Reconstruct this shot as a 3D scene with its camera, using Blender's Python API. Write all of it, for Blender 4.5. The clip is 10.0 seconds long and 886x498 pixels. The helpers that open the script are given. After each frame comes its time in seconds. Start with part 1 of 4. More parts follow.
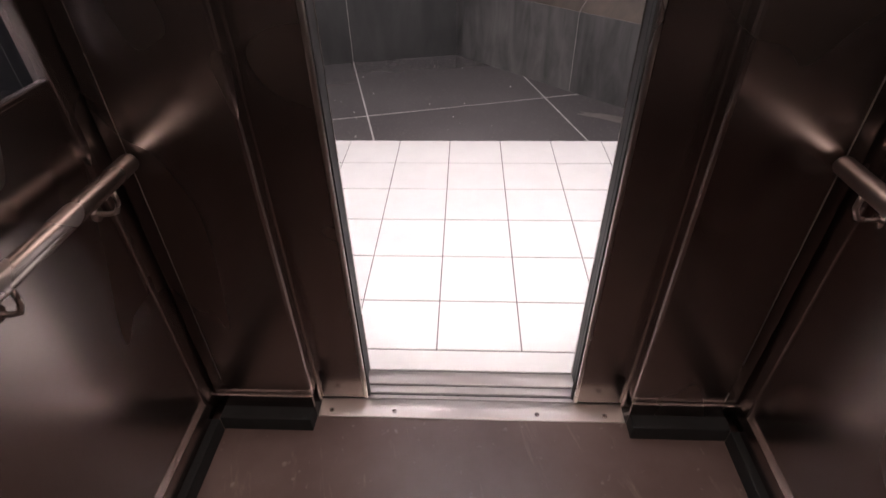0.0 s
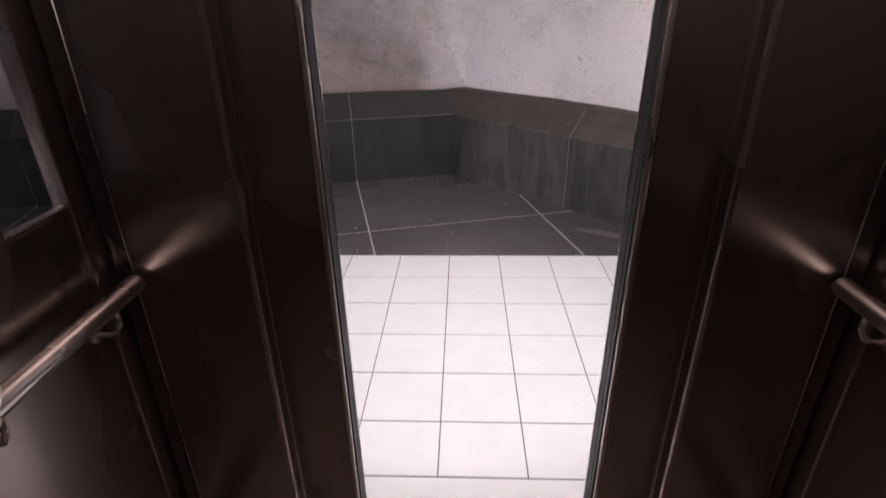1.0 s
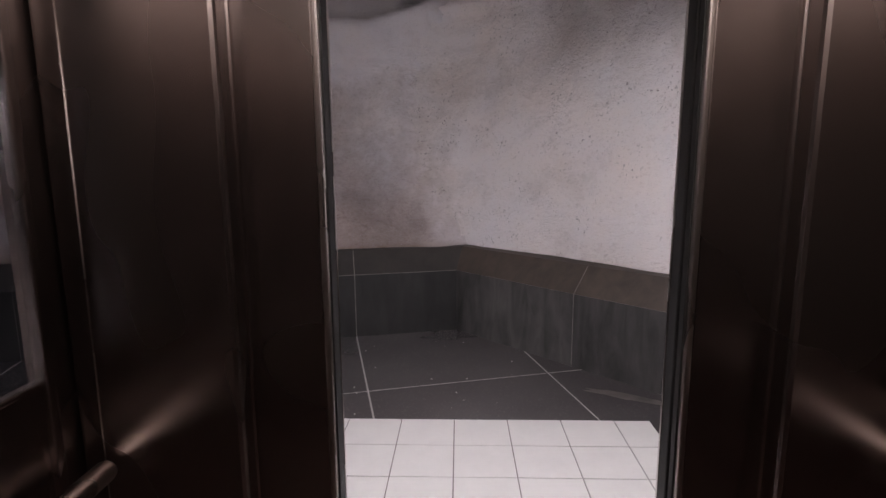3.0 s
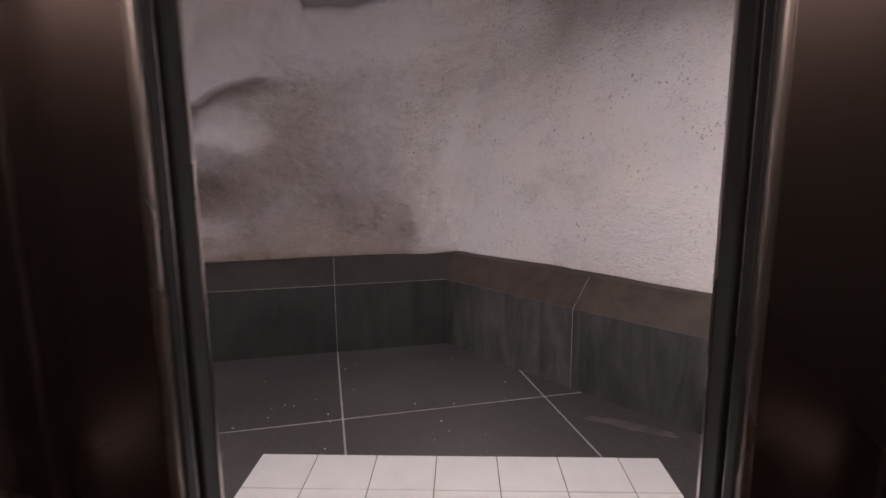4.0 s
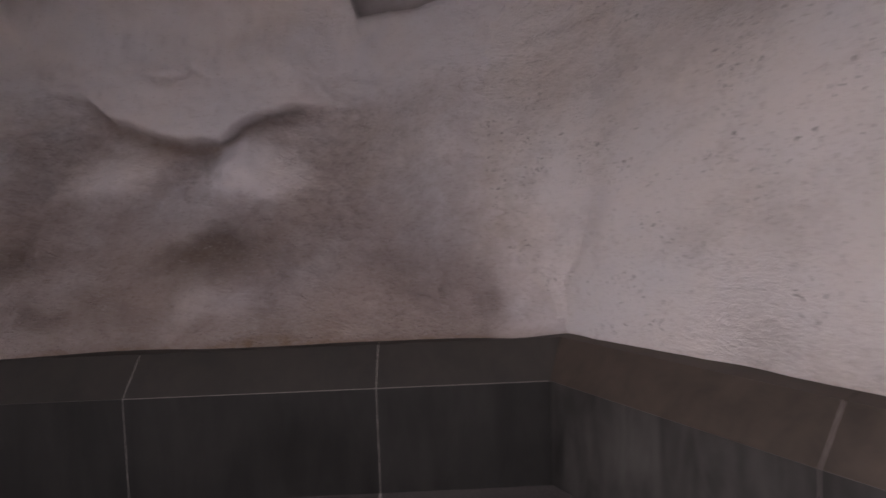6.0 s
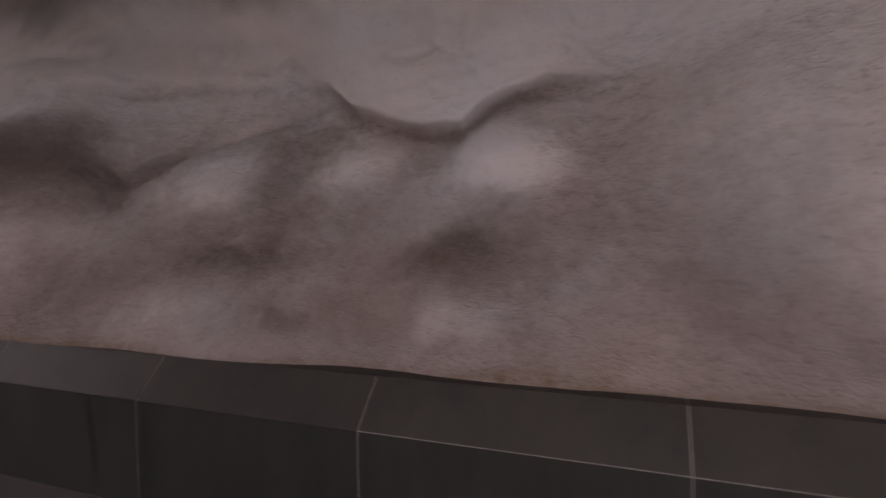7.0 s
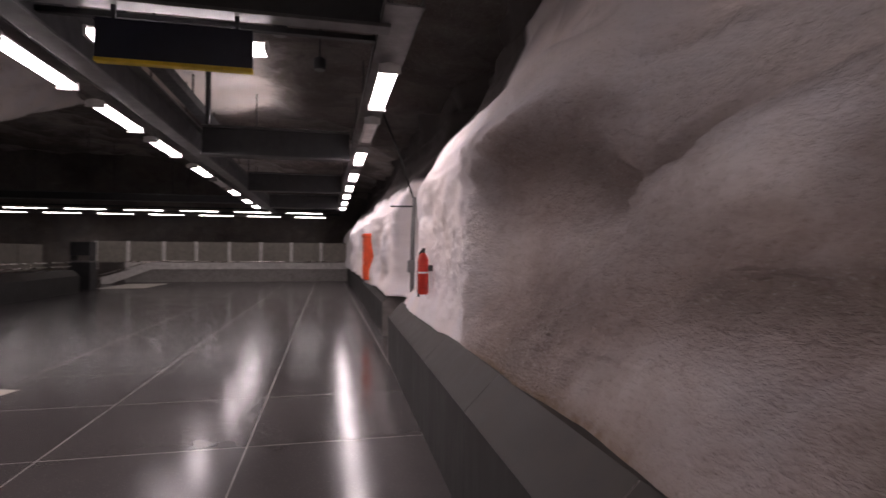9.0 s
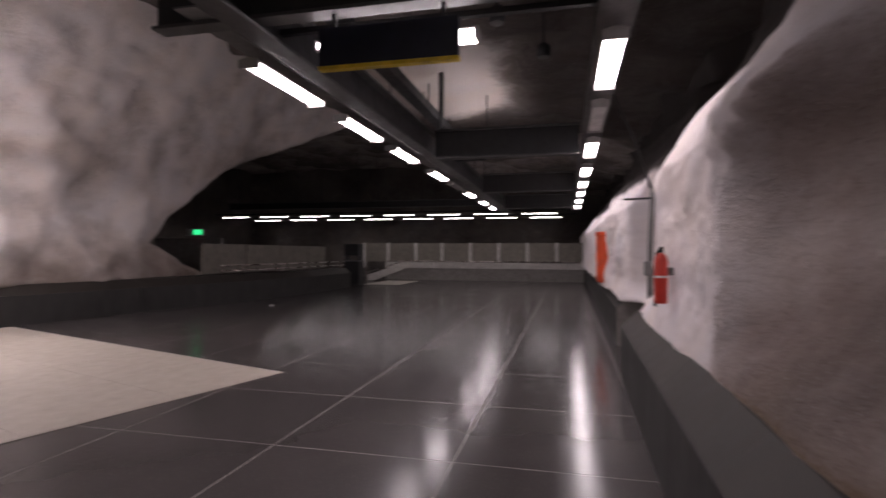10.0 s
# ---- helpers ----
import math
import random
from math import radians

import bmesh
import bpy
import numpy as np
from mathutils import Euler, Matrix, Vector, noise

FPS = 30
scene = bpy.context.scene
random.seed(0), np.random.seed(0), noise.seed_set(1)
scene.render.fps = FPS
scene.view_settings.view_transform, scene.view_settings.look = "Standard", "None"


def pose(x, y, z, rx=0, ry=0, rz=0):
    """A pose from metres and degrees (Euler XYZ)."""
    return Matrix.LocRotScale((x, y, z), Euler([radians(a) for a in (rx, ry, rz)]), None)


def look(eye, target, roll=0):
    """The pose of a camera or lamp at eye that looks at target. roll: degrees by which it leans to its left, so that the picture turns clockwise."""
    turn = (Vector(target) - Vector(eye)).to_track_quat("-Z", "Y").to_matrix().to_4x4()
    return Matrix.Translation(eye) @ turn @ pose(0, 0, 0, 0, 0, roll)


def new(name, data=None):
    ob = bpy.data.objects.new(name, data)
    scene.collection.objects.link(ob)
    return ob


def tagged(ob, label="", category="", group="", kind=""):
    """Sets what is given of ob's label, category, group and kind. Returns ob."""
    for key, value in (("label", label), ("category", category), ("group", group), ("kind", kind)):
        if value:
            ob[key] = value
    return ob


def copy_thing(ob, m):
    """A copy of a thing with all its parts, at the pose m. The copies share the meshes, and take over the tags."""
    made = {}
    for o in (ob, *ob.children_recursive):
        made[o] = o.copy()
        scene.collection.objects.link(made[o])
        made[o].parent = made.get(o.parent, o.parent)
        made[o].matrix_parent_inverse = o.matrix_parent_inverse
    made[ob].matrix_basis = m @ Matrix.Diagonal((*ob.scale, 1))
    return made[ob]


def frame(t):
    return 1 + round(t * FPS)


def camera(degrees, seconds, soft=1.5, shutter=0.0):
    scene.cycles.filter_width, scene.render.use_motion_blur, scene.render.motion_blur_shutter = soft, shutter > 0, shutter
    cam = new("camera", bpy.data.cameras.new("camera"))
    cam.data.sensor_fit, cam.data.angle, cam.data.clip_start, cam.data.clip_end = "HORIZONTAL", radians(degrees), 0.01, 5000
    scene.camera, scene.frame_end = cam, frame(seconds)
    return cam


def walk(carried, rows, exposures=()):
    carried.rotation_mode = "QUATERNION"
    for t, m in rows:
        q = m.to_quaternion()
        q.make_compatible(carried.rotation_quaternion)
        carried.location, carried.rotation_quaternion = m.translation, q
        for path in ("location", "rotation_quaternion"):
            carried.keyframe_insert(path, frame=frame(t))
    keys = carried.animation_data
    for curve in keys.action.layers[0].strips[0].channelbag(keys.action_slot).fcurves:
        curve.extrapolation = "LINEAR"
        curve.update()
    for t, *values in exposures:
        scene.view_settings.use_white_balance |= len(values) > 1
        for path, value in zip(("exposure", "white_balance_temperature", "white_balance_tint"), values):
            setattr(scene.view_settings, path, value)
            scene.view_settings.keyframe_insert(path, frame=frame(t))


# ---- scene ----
cam = camera(80.3, 10.0, 1.5, 0.35)
PATH = [
    (0, (0.719, 0.935, 1.498), (1.041, 2.488, 0.28), -1.2),
    (0.5, (0.716, 0.944, 1.503), (1.064, 2.593, 0.425), -1.0),
    (1, (0.708, 0.949, 1.519), (1.092, 2.712, 0.655), -0.9),
    (1.5, (0.721, 0.959, 1.525), (1.123, 2.816, 0.898), -0.9),
    (2, (0.709, 0.978, 1.525), (1.133, 2.895, 1.146), -1.0),
    (2.5, (0.683, 1.01, 1.52), (1.117, 2.936, 1.202), -0.4),
    (2.7, (0.659, 1.02, 1.52), (1.1, 2.944, 1.204), -0.3),
    (3.8, (0.834, 1.314, 1.563), (1.267, 3.237, 1.225), -0.6),
    (4, (0.877, 1.414, 1.555), (1.311, 3.338, 1.222), -0.5),
    (4.5, (1.053, 1.747, 1.485), (1.5, 3.694, 1.391), -0.7),
    (5, (1.175, 2.07, 1.481), (1.614, 4.018, 1.378), -0.9),
    (5.2, (1.254, 2.223, 1.462), (1.687, 4.172, 1.357), -1.1),
    (6.5, (1.046, 3.318, 1.404), (0.751, 5.294, 1.328), -1.7),
    (7, (0.728, 3.689, 1.436), (0.056, 5.571, 1.359), -0.9),
    (7.5, (0.499, 4.127, 1.426), (-0.597, 5.799, 1.369), -1.5),
    (8, (0.2, 4.47, 1.342), (-1.156, 5.94, 1.366), -0.1),
    (8.5, (-0.083, 4.765, 1.327), (-1.849, 5.703, 1.355), -0.1),
    (9, (-0.373, 5.022, 1.39), (-2.326, 5.452, 1.407), 0.3),
    (9.2, (-0.498, 5.154, 1.364), (-2.479, 5.428, 1.386), -0.1),
    (9.5, (-0.662, 5.234, 1.38), (-2.661, 5.289, 1.4), 0.2),
    (9.7, (-0.751, 5.263, 1.381), (-2.747, 5.144, 1.398), 0.2),
    (10, (-0.938, 5.205, 1.388), (-2.884, 4.745, 1.402), 0.2),
]
walk(cam, [(t, look(eye, target, roll)) for t, eye, target, roll in PATH],
     [(0, 0.75, 6400, 7), (0.5, 0.6, 6300, 7), (1, 0.45, 6150, 7), (1.5, 0.12, 6100, 7), (2, 0.0, 6150, 7), (2.5, 0.0, 6100, 6),
      (4.0, -0.05, 6550, 9), (4.5, -0.1, 6450, 9), (5.2, -0.1, 6400, 9), (6.5, -0.05, 6600, 10), (7.0, 0.1, 6700, 11),
      (8.0, 0.25, 6800, 11), (8.5, 0.25, 6800, 12), (10, -0.1, 6700, 12)])

# ---- exposure is keyed with the walk above; world: underground, no sky ----
world = bpy.data.worlds.new("world")
world.use_nodes = True
world.node_tree.nodes["Background"].inputs[0].default_value = (0.0, 0.0, 0.0, 1)
scene.world = world

LAMP_POWER = 28.0        # emission of the fluorescent diffusers
LANDING_POWER = 46.0     # the two diffusers over the lift landing
CAR_POWER = 3.8          # the dim panel in the lift ceiling


# ---- materials ----
class Mat:
    """A small wrapper for building node materials."""

    def __init__(self, name, rough=0.6, metal=0.0, spec=0.5):
        self.m = bpy.data.materials.new(name)
        self.m.use_nodes = True
        self.t = self.m.node_tree
        self.b = self.t.nodes["Principled BSDF"]
        self.b.inputs["Roughness"].default_value = rough
        self.b.inputs["Metallic"].default_value = metal
        self.b.inputs["Specular IOR Level"].default_value = spec
        self.co = self.t.nodes.new("ShaderNodeTexCoord")
        self.geo = self.t.nodes.new("ShaderNodeNewGeometry")

    def n(self, kind):
        return self.t.nodes.new("ShaderNode" + kind)

    def link(self, a, b):
        self.t.links.new(a, b)

    def place(self, sx=1, sy=1, sz=1, world=True):
        mp = self.n("Mapping")
        mp.inputs["Scale"].default_value = (sx, sy, sz)
        self.link(self.geo.outputs["Position"] if world else self.co.outputs["Object"], mp.inputs["Vector"])
        return mp.outputs["Vector"]

    def noise(self, scale, detail=6, rough=0.6, vec=None, distort=0.0):
        t = self.n("TexNoise")
        t.inputs["Scale"].default_value = scale
        t.inputs["Detail"].default_value = detail
        t.inputs["Roughness"].default_value = rough
        t.inputs["Distortion"].default_value = distort
        self.link(vec if vec is not None else self.place(), t.inputs["Vector"])
        return t.outputs["Fac"]

    def ramp(self, fac, stops):
        r = self.n("ValToRGB")
        e = r.color_ramp.elements
        while len(e) < len(stops):
            e.new(0.5)
        for q, (p, c) in zip(e, stops):
            q.position = p
            q.color = (c[0], c[1], c[2], 1) if isinstance(c, tuple) else (c, c, c, 1)
        self.link(fac, r.inputs["Fac"])
        return r.outputs["Color"]

    def mix(self, fac, a, b, mode="MIX"):
        x = self.n("Mix")
        x.data_type, x.blend_type = "RGBA", mode
        for val, i in ((fac, 0), (a, 6), (b, 7)):
            sock = x.inputs[i]
            if isinstance(val, (int, float)):
                sock.default_value = (val, val, val, 1) if i else val
            elif isinstance(val, tuple):
                sock.default_value = (*val, 1)
            else:
                self.link(val, sock)
        return x.outputs[2]

    def math(self, op, a, b=0.0):
        x = self.n("Math")
        x.operation = op
        for val, sock in ((a, x.inputs[0]), (b, x.inputs[1])):
            if isinstance(val, (int, float)):
                sock.default_value = val
            else:
                self.link(val, sock)
        return x.outputs[0]

    def attr(self, name):
        a = self.n("Attribute")
        a.attribute_name = name
        return a.outputs["Fac"]

    def random(self):
        return self.n("ObjectInfo").outputs["Random"]

    def colour(self, c):
        if isinstance(c, tuple):
            self.b.inputs["Base Color"].default_value = (*c, 1)
        else:
            self.link(c, self.b.inputs["Base Color"])
        return self

    def rough(self, f):
        self.link(f, self.b.inputs["Roughness"])
        return self

    def bump(self, height, strength=0.3, dist=0.01):
        x = self.n("Bump")
        x.inputs["Strength"].default_value = strength
        x.inputs["Distance"].default_value = dist
        self.link(height, x.inputs["Height"])
        self.link(x.outputs["Normal"], self.b.inputs["Normal"])
        return self


def rock_material(name, brown, mid, white, pits=0.0, relief=0.05):
    k = Mat(name, 0.9, 0, 0.2)
    lime_light = k.attr("lime_light")
    flat = k.place(1, 1, 1.7)
    blotch = k.noise(2.4, 7, 0.65, None, 0.8)
    lumps = k.noise(11, 6, 0.62, flat, 0.5)
    fine = k.noise(32, 6, 0.68, flat, 0.3)
    grain = k.noise(110, 4, 0.6, flat)
    f = k.math("ADD", lime_light, k.math("MULTIPLY", k.math("SUBTRACT", blotch, 0.5), 0.50))
    f = k.math("ADD", f, k.math("MULTIPLY", k.math("SUBTRACT", lumps, 0.5), 0.26))
    f = k.math("ADD", f, k.math("MULTIPLY", k.math("SUBTRACT", fine, 0.5), 0.2))
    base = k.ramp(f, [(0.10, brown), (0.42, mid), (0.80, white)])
    hue = k.ramp(k.noise(1.1, 5, 0.6), [(0.35, (1.03, 0.99, 0.965)), (0.65, (0.97, 0.985, 1.03))])
    base = k.mix(1.0, base, hue, "MULTIPLY")
    base = k.mix(k.ramp(fine, [(0.30, 0.4), (0.44, 0.0)]), base, k.mix(1.0, base, (0.60, 0.54, 0.50), "MULTIPLY"))
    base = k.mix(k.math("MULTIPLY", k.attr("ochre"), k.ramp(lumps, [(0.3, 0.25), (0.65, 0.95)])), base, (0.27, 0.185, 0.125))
    base = k.mix(k.attr("dark_shade"), base, (0.055, 0.048, 0.046))
    fleck = k.math("MULTIPLY", k.ramp(k.noise(58, 3, 0.6, flat, 0.5), [(0.60, 0.0), (0.68, 0.4)]), k.ramp(lime_light, [(0.30, 1.0), (0.62, 0.0)]))
    base = k.mix(fleck, base, white)
    if pits:
        where = k.ramp(k.noise(2.6, 5, 0.8), [(0.47, 0.0), (0.64, 1.0)])
        spot = k.math("MULTIPLY", k.ramp(k.noise(48, 3, 0.55, k.place(1, 1, 0.8), 0.6), [(0.335, 1.0), (0.395, 0.0)]), where)
        base = k.mix(k.math("MULTIPLY", spot, pits), base, (0.15, 0.12, 0.11))
    k.colour(base)
    coarse = k.ramp(lime_light, [(0.35, 1.0), (0.75, 0.35), (0.97, 0.12)])
    h = k.math("ADD", k.math("MULTIPLY", lumps, 1.0), k.math("MULTIPLY", fine, 0.75))
    h = k.math("ADD", h, k.math("MULTIPLY", k.noise(64, 4, 0.6, k.place(1, 1, 1.5), 0.4), 0.42))
    h = k.math("ADD", k.math("MULTIPLY", h, coarse), k.math("MULTIPLY", grain, 0.12))
    k.bump(h, 1.0, relief)
    return k.m


def slab_material(name, dark, light, rough, scale=1.0, bump=0.12, detail=6):
    k = Mat(name, rough, 0, 0.5)
    streak = k.noise(5 * scale, detail, 0.6, k.place(1.3, 1.3, 0.28), 0.5)
    cloud = k.noise(1.6 * scale, detail, 0.55)
    c = k.ramp(k.math("ADD", k.math("MULTIPLY", streak, 0.6), k.math("MULTIPLY", cloud, 0.4)), [(0.34, dark), (0.66, light)])
    tone = k.ramp(k.random(), [(0.0, 0.88), (1.0, 1.1)])
    k.colour(k.mix(1.0, c, tone, "MULTIPLY"))
    if bump:
        k.rough(k.ramp(streak, [(0.3, rough - 0.07), (0.75, rough + 0.09)]))
        k.bump(k.noise(45, 5, 0.6), bump, 0.004)
    else:
        k.rough(k.ramp(cloud, [(0.35, rough - 0.03), (0.65, rough + 0.04)]))
        k.bump(k.noise(2.6, 2, 0.5), 0.03, 0.02)
    return k.m


def steel_material(name, tone, rough, wave=0.0):
    k = Mat(name, rough, 1.0)
    smear = k.noise(2.2, 2, 0.5, k.place(1, 1, 0.45), 0.4)
    k.colour(k.mix(k.ramp(smear, [(0.35, 0.0), (0.7, 0.5)]), tone, tuple(0.75 * q for q in tone)))
    k.rough(k.ramp(smear, [(0.3, rough - 0.05), (0.75, rough + 0.08)]))
    k.b.inputs["Anisotropic"].default_value = 0.45
    if wave:
        k.bump(k.noise(1.3, 1, 0.4), wave, 0.02)
    return k.m


def plain(name, c, rough=0.5, metal=0.0, vary=0.25, bump=0.08):
    k = Mat(name, rough, metal)
    f = k.noise(7, 6, 0.65)
    k.colour(k.ramp(f, [(0.3, tuple(q * (1 - vary) for q in c)), (0.7, tuple(min(1, q * (1 + vary)) for q in c))]))
    k.rough(k.ramp(k.noise(6, 2, 0.5), [(0.3, max(0.05, rough - 0.06)), (0.7, min(1, rough + 0.08))]))
    if bump:
        k.bump(k.noise(60, 3), bump, 0.002)
    return k.m


def glow(name, c, power):
    k = Mat(name, 0.4)
    k.colour(c)
    k.b.inputs["Emission Color"].default_value = (*c, 1)
    k.b.inputs["Emission Strength"].default_value = power
    return k.m


ROCK = rock_material("shotcrete", (0.25, 0.200, 0.178), (0.46, 0.39, 0.365), (0.78, 0.73, 0.72), 0.0, 0.055)
ROCK_PALE = rock_material("limewashed_rock", (0.26, 0.215, 0.19), (0.47, 0.415, 0.385), (0.80, 0.745, 0.72), 0.85)
ROCK_DARK = rock_material("dark_rock", (0.085, 0.072, 0.067), (0.18, 0.16, 0.148), (0.58, 0.53, 0.50))


def terrazzo_material(name):
    """Polished dark terrazzo: soft clouds, small chips and faint wear in the gloss."""
    k = Mat(name, 0.2, 0, 0.38)
    cloud = k.noise(0.9, 3, 0.5)
    chips = k.n("TexVoronoi")
    chips.inputs["Scale"].default_value = 130
    k.link(k.place(), chips.inputs["Vector"])
    c = k.ramp(cloud, [(0.3, (0.062, 0.055, 0.055)), (0.7, (0.086, 0.077, 0.076))])
    c = k.mix(k.ramp(chips.outputs["Color"], [(0.80, 0.0), (0.84, 0.35)]), c, (0.13, 0.115, 0.11))
    tone = k.ramp(k.random(), [(0.0, 0.90), (1.0, 1.08)])
    k.colour(k.mix(1.0, c, tone, "MULTIPLY"))
    k.rough(k.ramp(k.noise(1.7, 3, 0.55), [(0.35, 0.17), (0.65, 0.21)]))
    k.bump(k.noise(1.6, 1, 0.4), 0.012, 0.02)
    return k.m


TERRAZZO = terrazzo_material("dark_terrazzo")
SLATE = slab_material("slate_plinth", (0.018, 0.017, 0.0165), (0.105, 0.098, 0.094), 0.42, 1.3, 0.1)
# darker copy of the slate, used on every run but the east one
SLATE_DARK = slab_material("dark_slate", (0.010, 0.0096, 0.0092), (0.034, 0.032, 0.031), 0.52, 1.3, 0.1)
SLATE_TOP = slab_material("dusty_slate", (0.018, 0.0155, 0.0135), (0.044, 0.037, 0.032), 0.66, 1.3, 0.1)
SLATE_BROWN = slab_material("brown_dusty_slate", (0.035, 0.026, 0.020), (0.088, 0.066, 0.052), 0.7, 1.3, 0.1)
GROUT = plain("pale_grout", (0.29, 0.265, 0.25), 0.8)
TILE = plain("ivory_tile", (0.64, 0.615, 0.59), 0.36, 0, 0.04, 0)
CREAM = plain("cream_tile", (0.47, 0.42, 0.365), 0.36, 0, 0.08, 0)
TILE_JOINT = plain("grey_joint", (0.17, 0.15, 0.14), 0.8)
STEEL = steel_material("brushed_dark_steel", (0.33, 0.282, 0.268), 0.25, 0.05)
STEEL_EDGE = steel_material("bright_steel_edge", (0.62, 0.57, 0.54), 0.28)
RAIL = steel_material("handrail_steel", (0.62, 0.55, 0.52), 0.27)
SILL = steel_material("worn_sill_metal", (0.66, 0.60, 0.57), 0.36)
KICK = plain("matt_black_rubber", (0.006, 0.0055, 0.0055), 0.9)
BLACK = plain("black_rubber", (0.015, 0.014, 0.014), 0.6)
PAINT_DARK = plain("dark_painted_steel", (0.022, 0.022, 0.024), 0.55)
PAINT_GREY = plain("grey_painted_steel", (0.13, 0.125, 0.125), 0.5)
BEAM_GREY = plain("grey_beam_paint", (0.07, 0.068, 0.068), 0.5)
HOUSING = plain("lamp_housing", (0.32, 0.31, 0.30), 0.5)
CONCRETE = plain("grey_concrete", (0.27, 0.25, 0.24), 0.8)
CONCRETE_PALE = plain("pale_concrete", (0.58, 0.55, 0.53), 0.7)
RED = plain("red_enamel", (0.55, 0.035, 0.02), 0.35)
ORANGE = plain("orange_red_plastic", (0.72, 0.09, 0.025), 0.4)
NAVY = plain("navy_sign", (0.008, 0.010, 0.022), 0.35)
YELLOW = plain("yellow_strip", (0.62, 0.44, 0.02), 0.45)
PANEL_BEIGE = plain("beige_panel", (0.20, 0.18, 0.155), 0.55)
LAMP = glow("fluorescent_diffuser", (1.0, 0.89, 0.95), LAMP_POWER)
LAMP_FILL = glow("fill_diffuser", (1.0, 0.90, 0.95), 10.0)
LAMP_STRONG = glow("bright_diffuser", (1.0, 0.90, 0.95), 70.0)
LAMP_FAR = glow("far_fluorescent_tube", (1.0, 0.93, 0.96), 9.0)
VAULT_FILL = glow("vault_fill_lens", (1.0, 0.92, 0.95), 55.0)
LAMP_OFF = plain("unlit_diffuser", (0.55, 0.54, 0.53), 0.4)
LANDING_LAMP = glow("landing_diffuser", (1.0, 0.91, 0.96), LANDING_POWER)
CAR_LAMP = glow("lift_ceiling_panel", (1.0, 0.83, 0.77), CAR_POWER)
GREEN = glow("green_exit_face", (0.02, 0.75, 0.25), 1.5)
WHITE = plain("white_plastic", (0.75, 0.74, 0.72), 0.4)

vk = Mat("lift_floor_vinyl", 0.32)
vs = vk.noise(2.0, 6, 0.6, vk.place(9, 1.5, 1), 0.5)
vc = vk.ramp(vk.noise(3.0, 6), [(0.3, (0.075, 0.046, 0.041)), (0.7, (0.125, 0.084, 0.076))])
vc = vk.mix(vk.ramp(vs, [(0.6, 0.0), (0.72, 0.45)]), vc, (0.24, 0.18, 0.15))
vc = vk.mix(vk.ramp(vk.noise(26, 2), [(0.66, 0.0), (0.78, 0.3)]), vc, (0.40, 0.34, 0.32))
vk.colour(vc)
vk.rough(vk.ramp(vk.noise(4, 2), [(0.3, 0.30), (0.7, 0.40)]))
VINYL = vk.m

gk = bpy.data.materials.new("clear_glass")
gk.use_nodes = True
gb = gk.node_tree.nodes["Principled BSDF"]
gb.inputs["Base Color"].default_value = (0.38, 0.38, 0.41, 1)
gb.inputs["Roughness"].default_value = 0.02
gb.inputs["Transmission Weight"].default_value = 1.0
gb.inputs["IOR"].default_value = 1.05
GLASS = gk


# ---- mesh helpers ----
def box(bm, x0, x1, y0, y1, z0, z1, bevel=0.0):
    r = bmesh.ops.create_cube(bm, size=1.0)
    vs = r["verts"]
    for v in vs:
        v.co = Vector(((x0 + x1) / 2 + v.co.x * (x1 - x0), (y0 + y1) / 2 + v.co.y * (y1 - y0), (z0 + z1) / 2 + v.co.z * (z1 - z0)))
    if bevel:
        es = list({e for v in vs for e in v.link_edges})
        bmesh.ops.bevel(bm, geom=es, offset=bevel, segments=2, profile=0.5, affect="EDGES")
    return bm


def tube(bm, pts, r, sides=14, cap=True):
    """A round bar along a list of points."""
    rings = []
    pts = [Vector(p) for p in pts]
    up = None
    for i, p in enumerate(pts):
        d = ((pts[min(i + 1, len(pts) - 1)] - pts[max(i - 1, 0)])).normalized()
        if up is None:
            up = d.orthogonal().normalized()
        up = (up - d * up.dot(d)).normalized()
        side = d.cross(up)
        rr = r[i] if isinstance(r, (list, tuple)) else r
        rings.append([bm.verts.new(p + (up * math.cos(a) + side * math.sin(a)) * rr) for a in [2 * math.pi * k / sides for k in range(sides)]])
    for a, b in zip(rings, rings[1:]):
        for k in range(sides):
            bm.faces.new((a[k], a[(k + 1) % sides], b[(k + 1) % sides], b[k]))
    if cap:
        bm.faces.new(rings[0][::-1])
        bm.faces.new(rings[-1])
    return bm


def prism(bm, profile, a, b):
    """Extrudes a closed profile, whose corners are given by two functions of the end, from end a to end b."""
    r0 = [bm.verts.new(a(p)) for p in profile]
    r1 = [bm.verts.new(b(p)) for p in profile]
    n = len(profile)
    for i in range(n):
        bm.faces.new((r0[i], r0[(i + 1) % n], r1[(i + 1) % n], r1[i]))
    bm.faces.new(r0[::-1])
    bm.faces.new(r1)
    return bm


def mesh_from(name, bm, material, smooth=False):
    bmesh.ops.recalc_face_normals(bm, faces=bm.faces)
    me = bpy.data.meshes.new(name)
    bm.to_mesh(me)
    bm.free()
    me.materials.append(material)
    if smooth:
        for p in me.polygons:
            p.use_smooth = True
    return me


def part(name, bm, material, parent, label="", smooth=False):
    ob = new(name, mesh_from(name, bm, material, smooth))
    ob.parent = parent
    if label:
        tagged(ob, label)
    return ob


def solo(name, bm, material, label, category, kind="", group="", smooth=False, m=None):
    ob = new(name, mesh_from(name, bm, material, smooth))
    if m is not None:
        ob.matrix_world = m
    return tagged(ob, label, category, group, kind)


def thing(name, m, label, category, kind="", group=""):
    ob = new(name)
    ob.empty_display_size = 0.1
    ob.matrix_world = m
    return tagged(ob, label, category, group, kind)


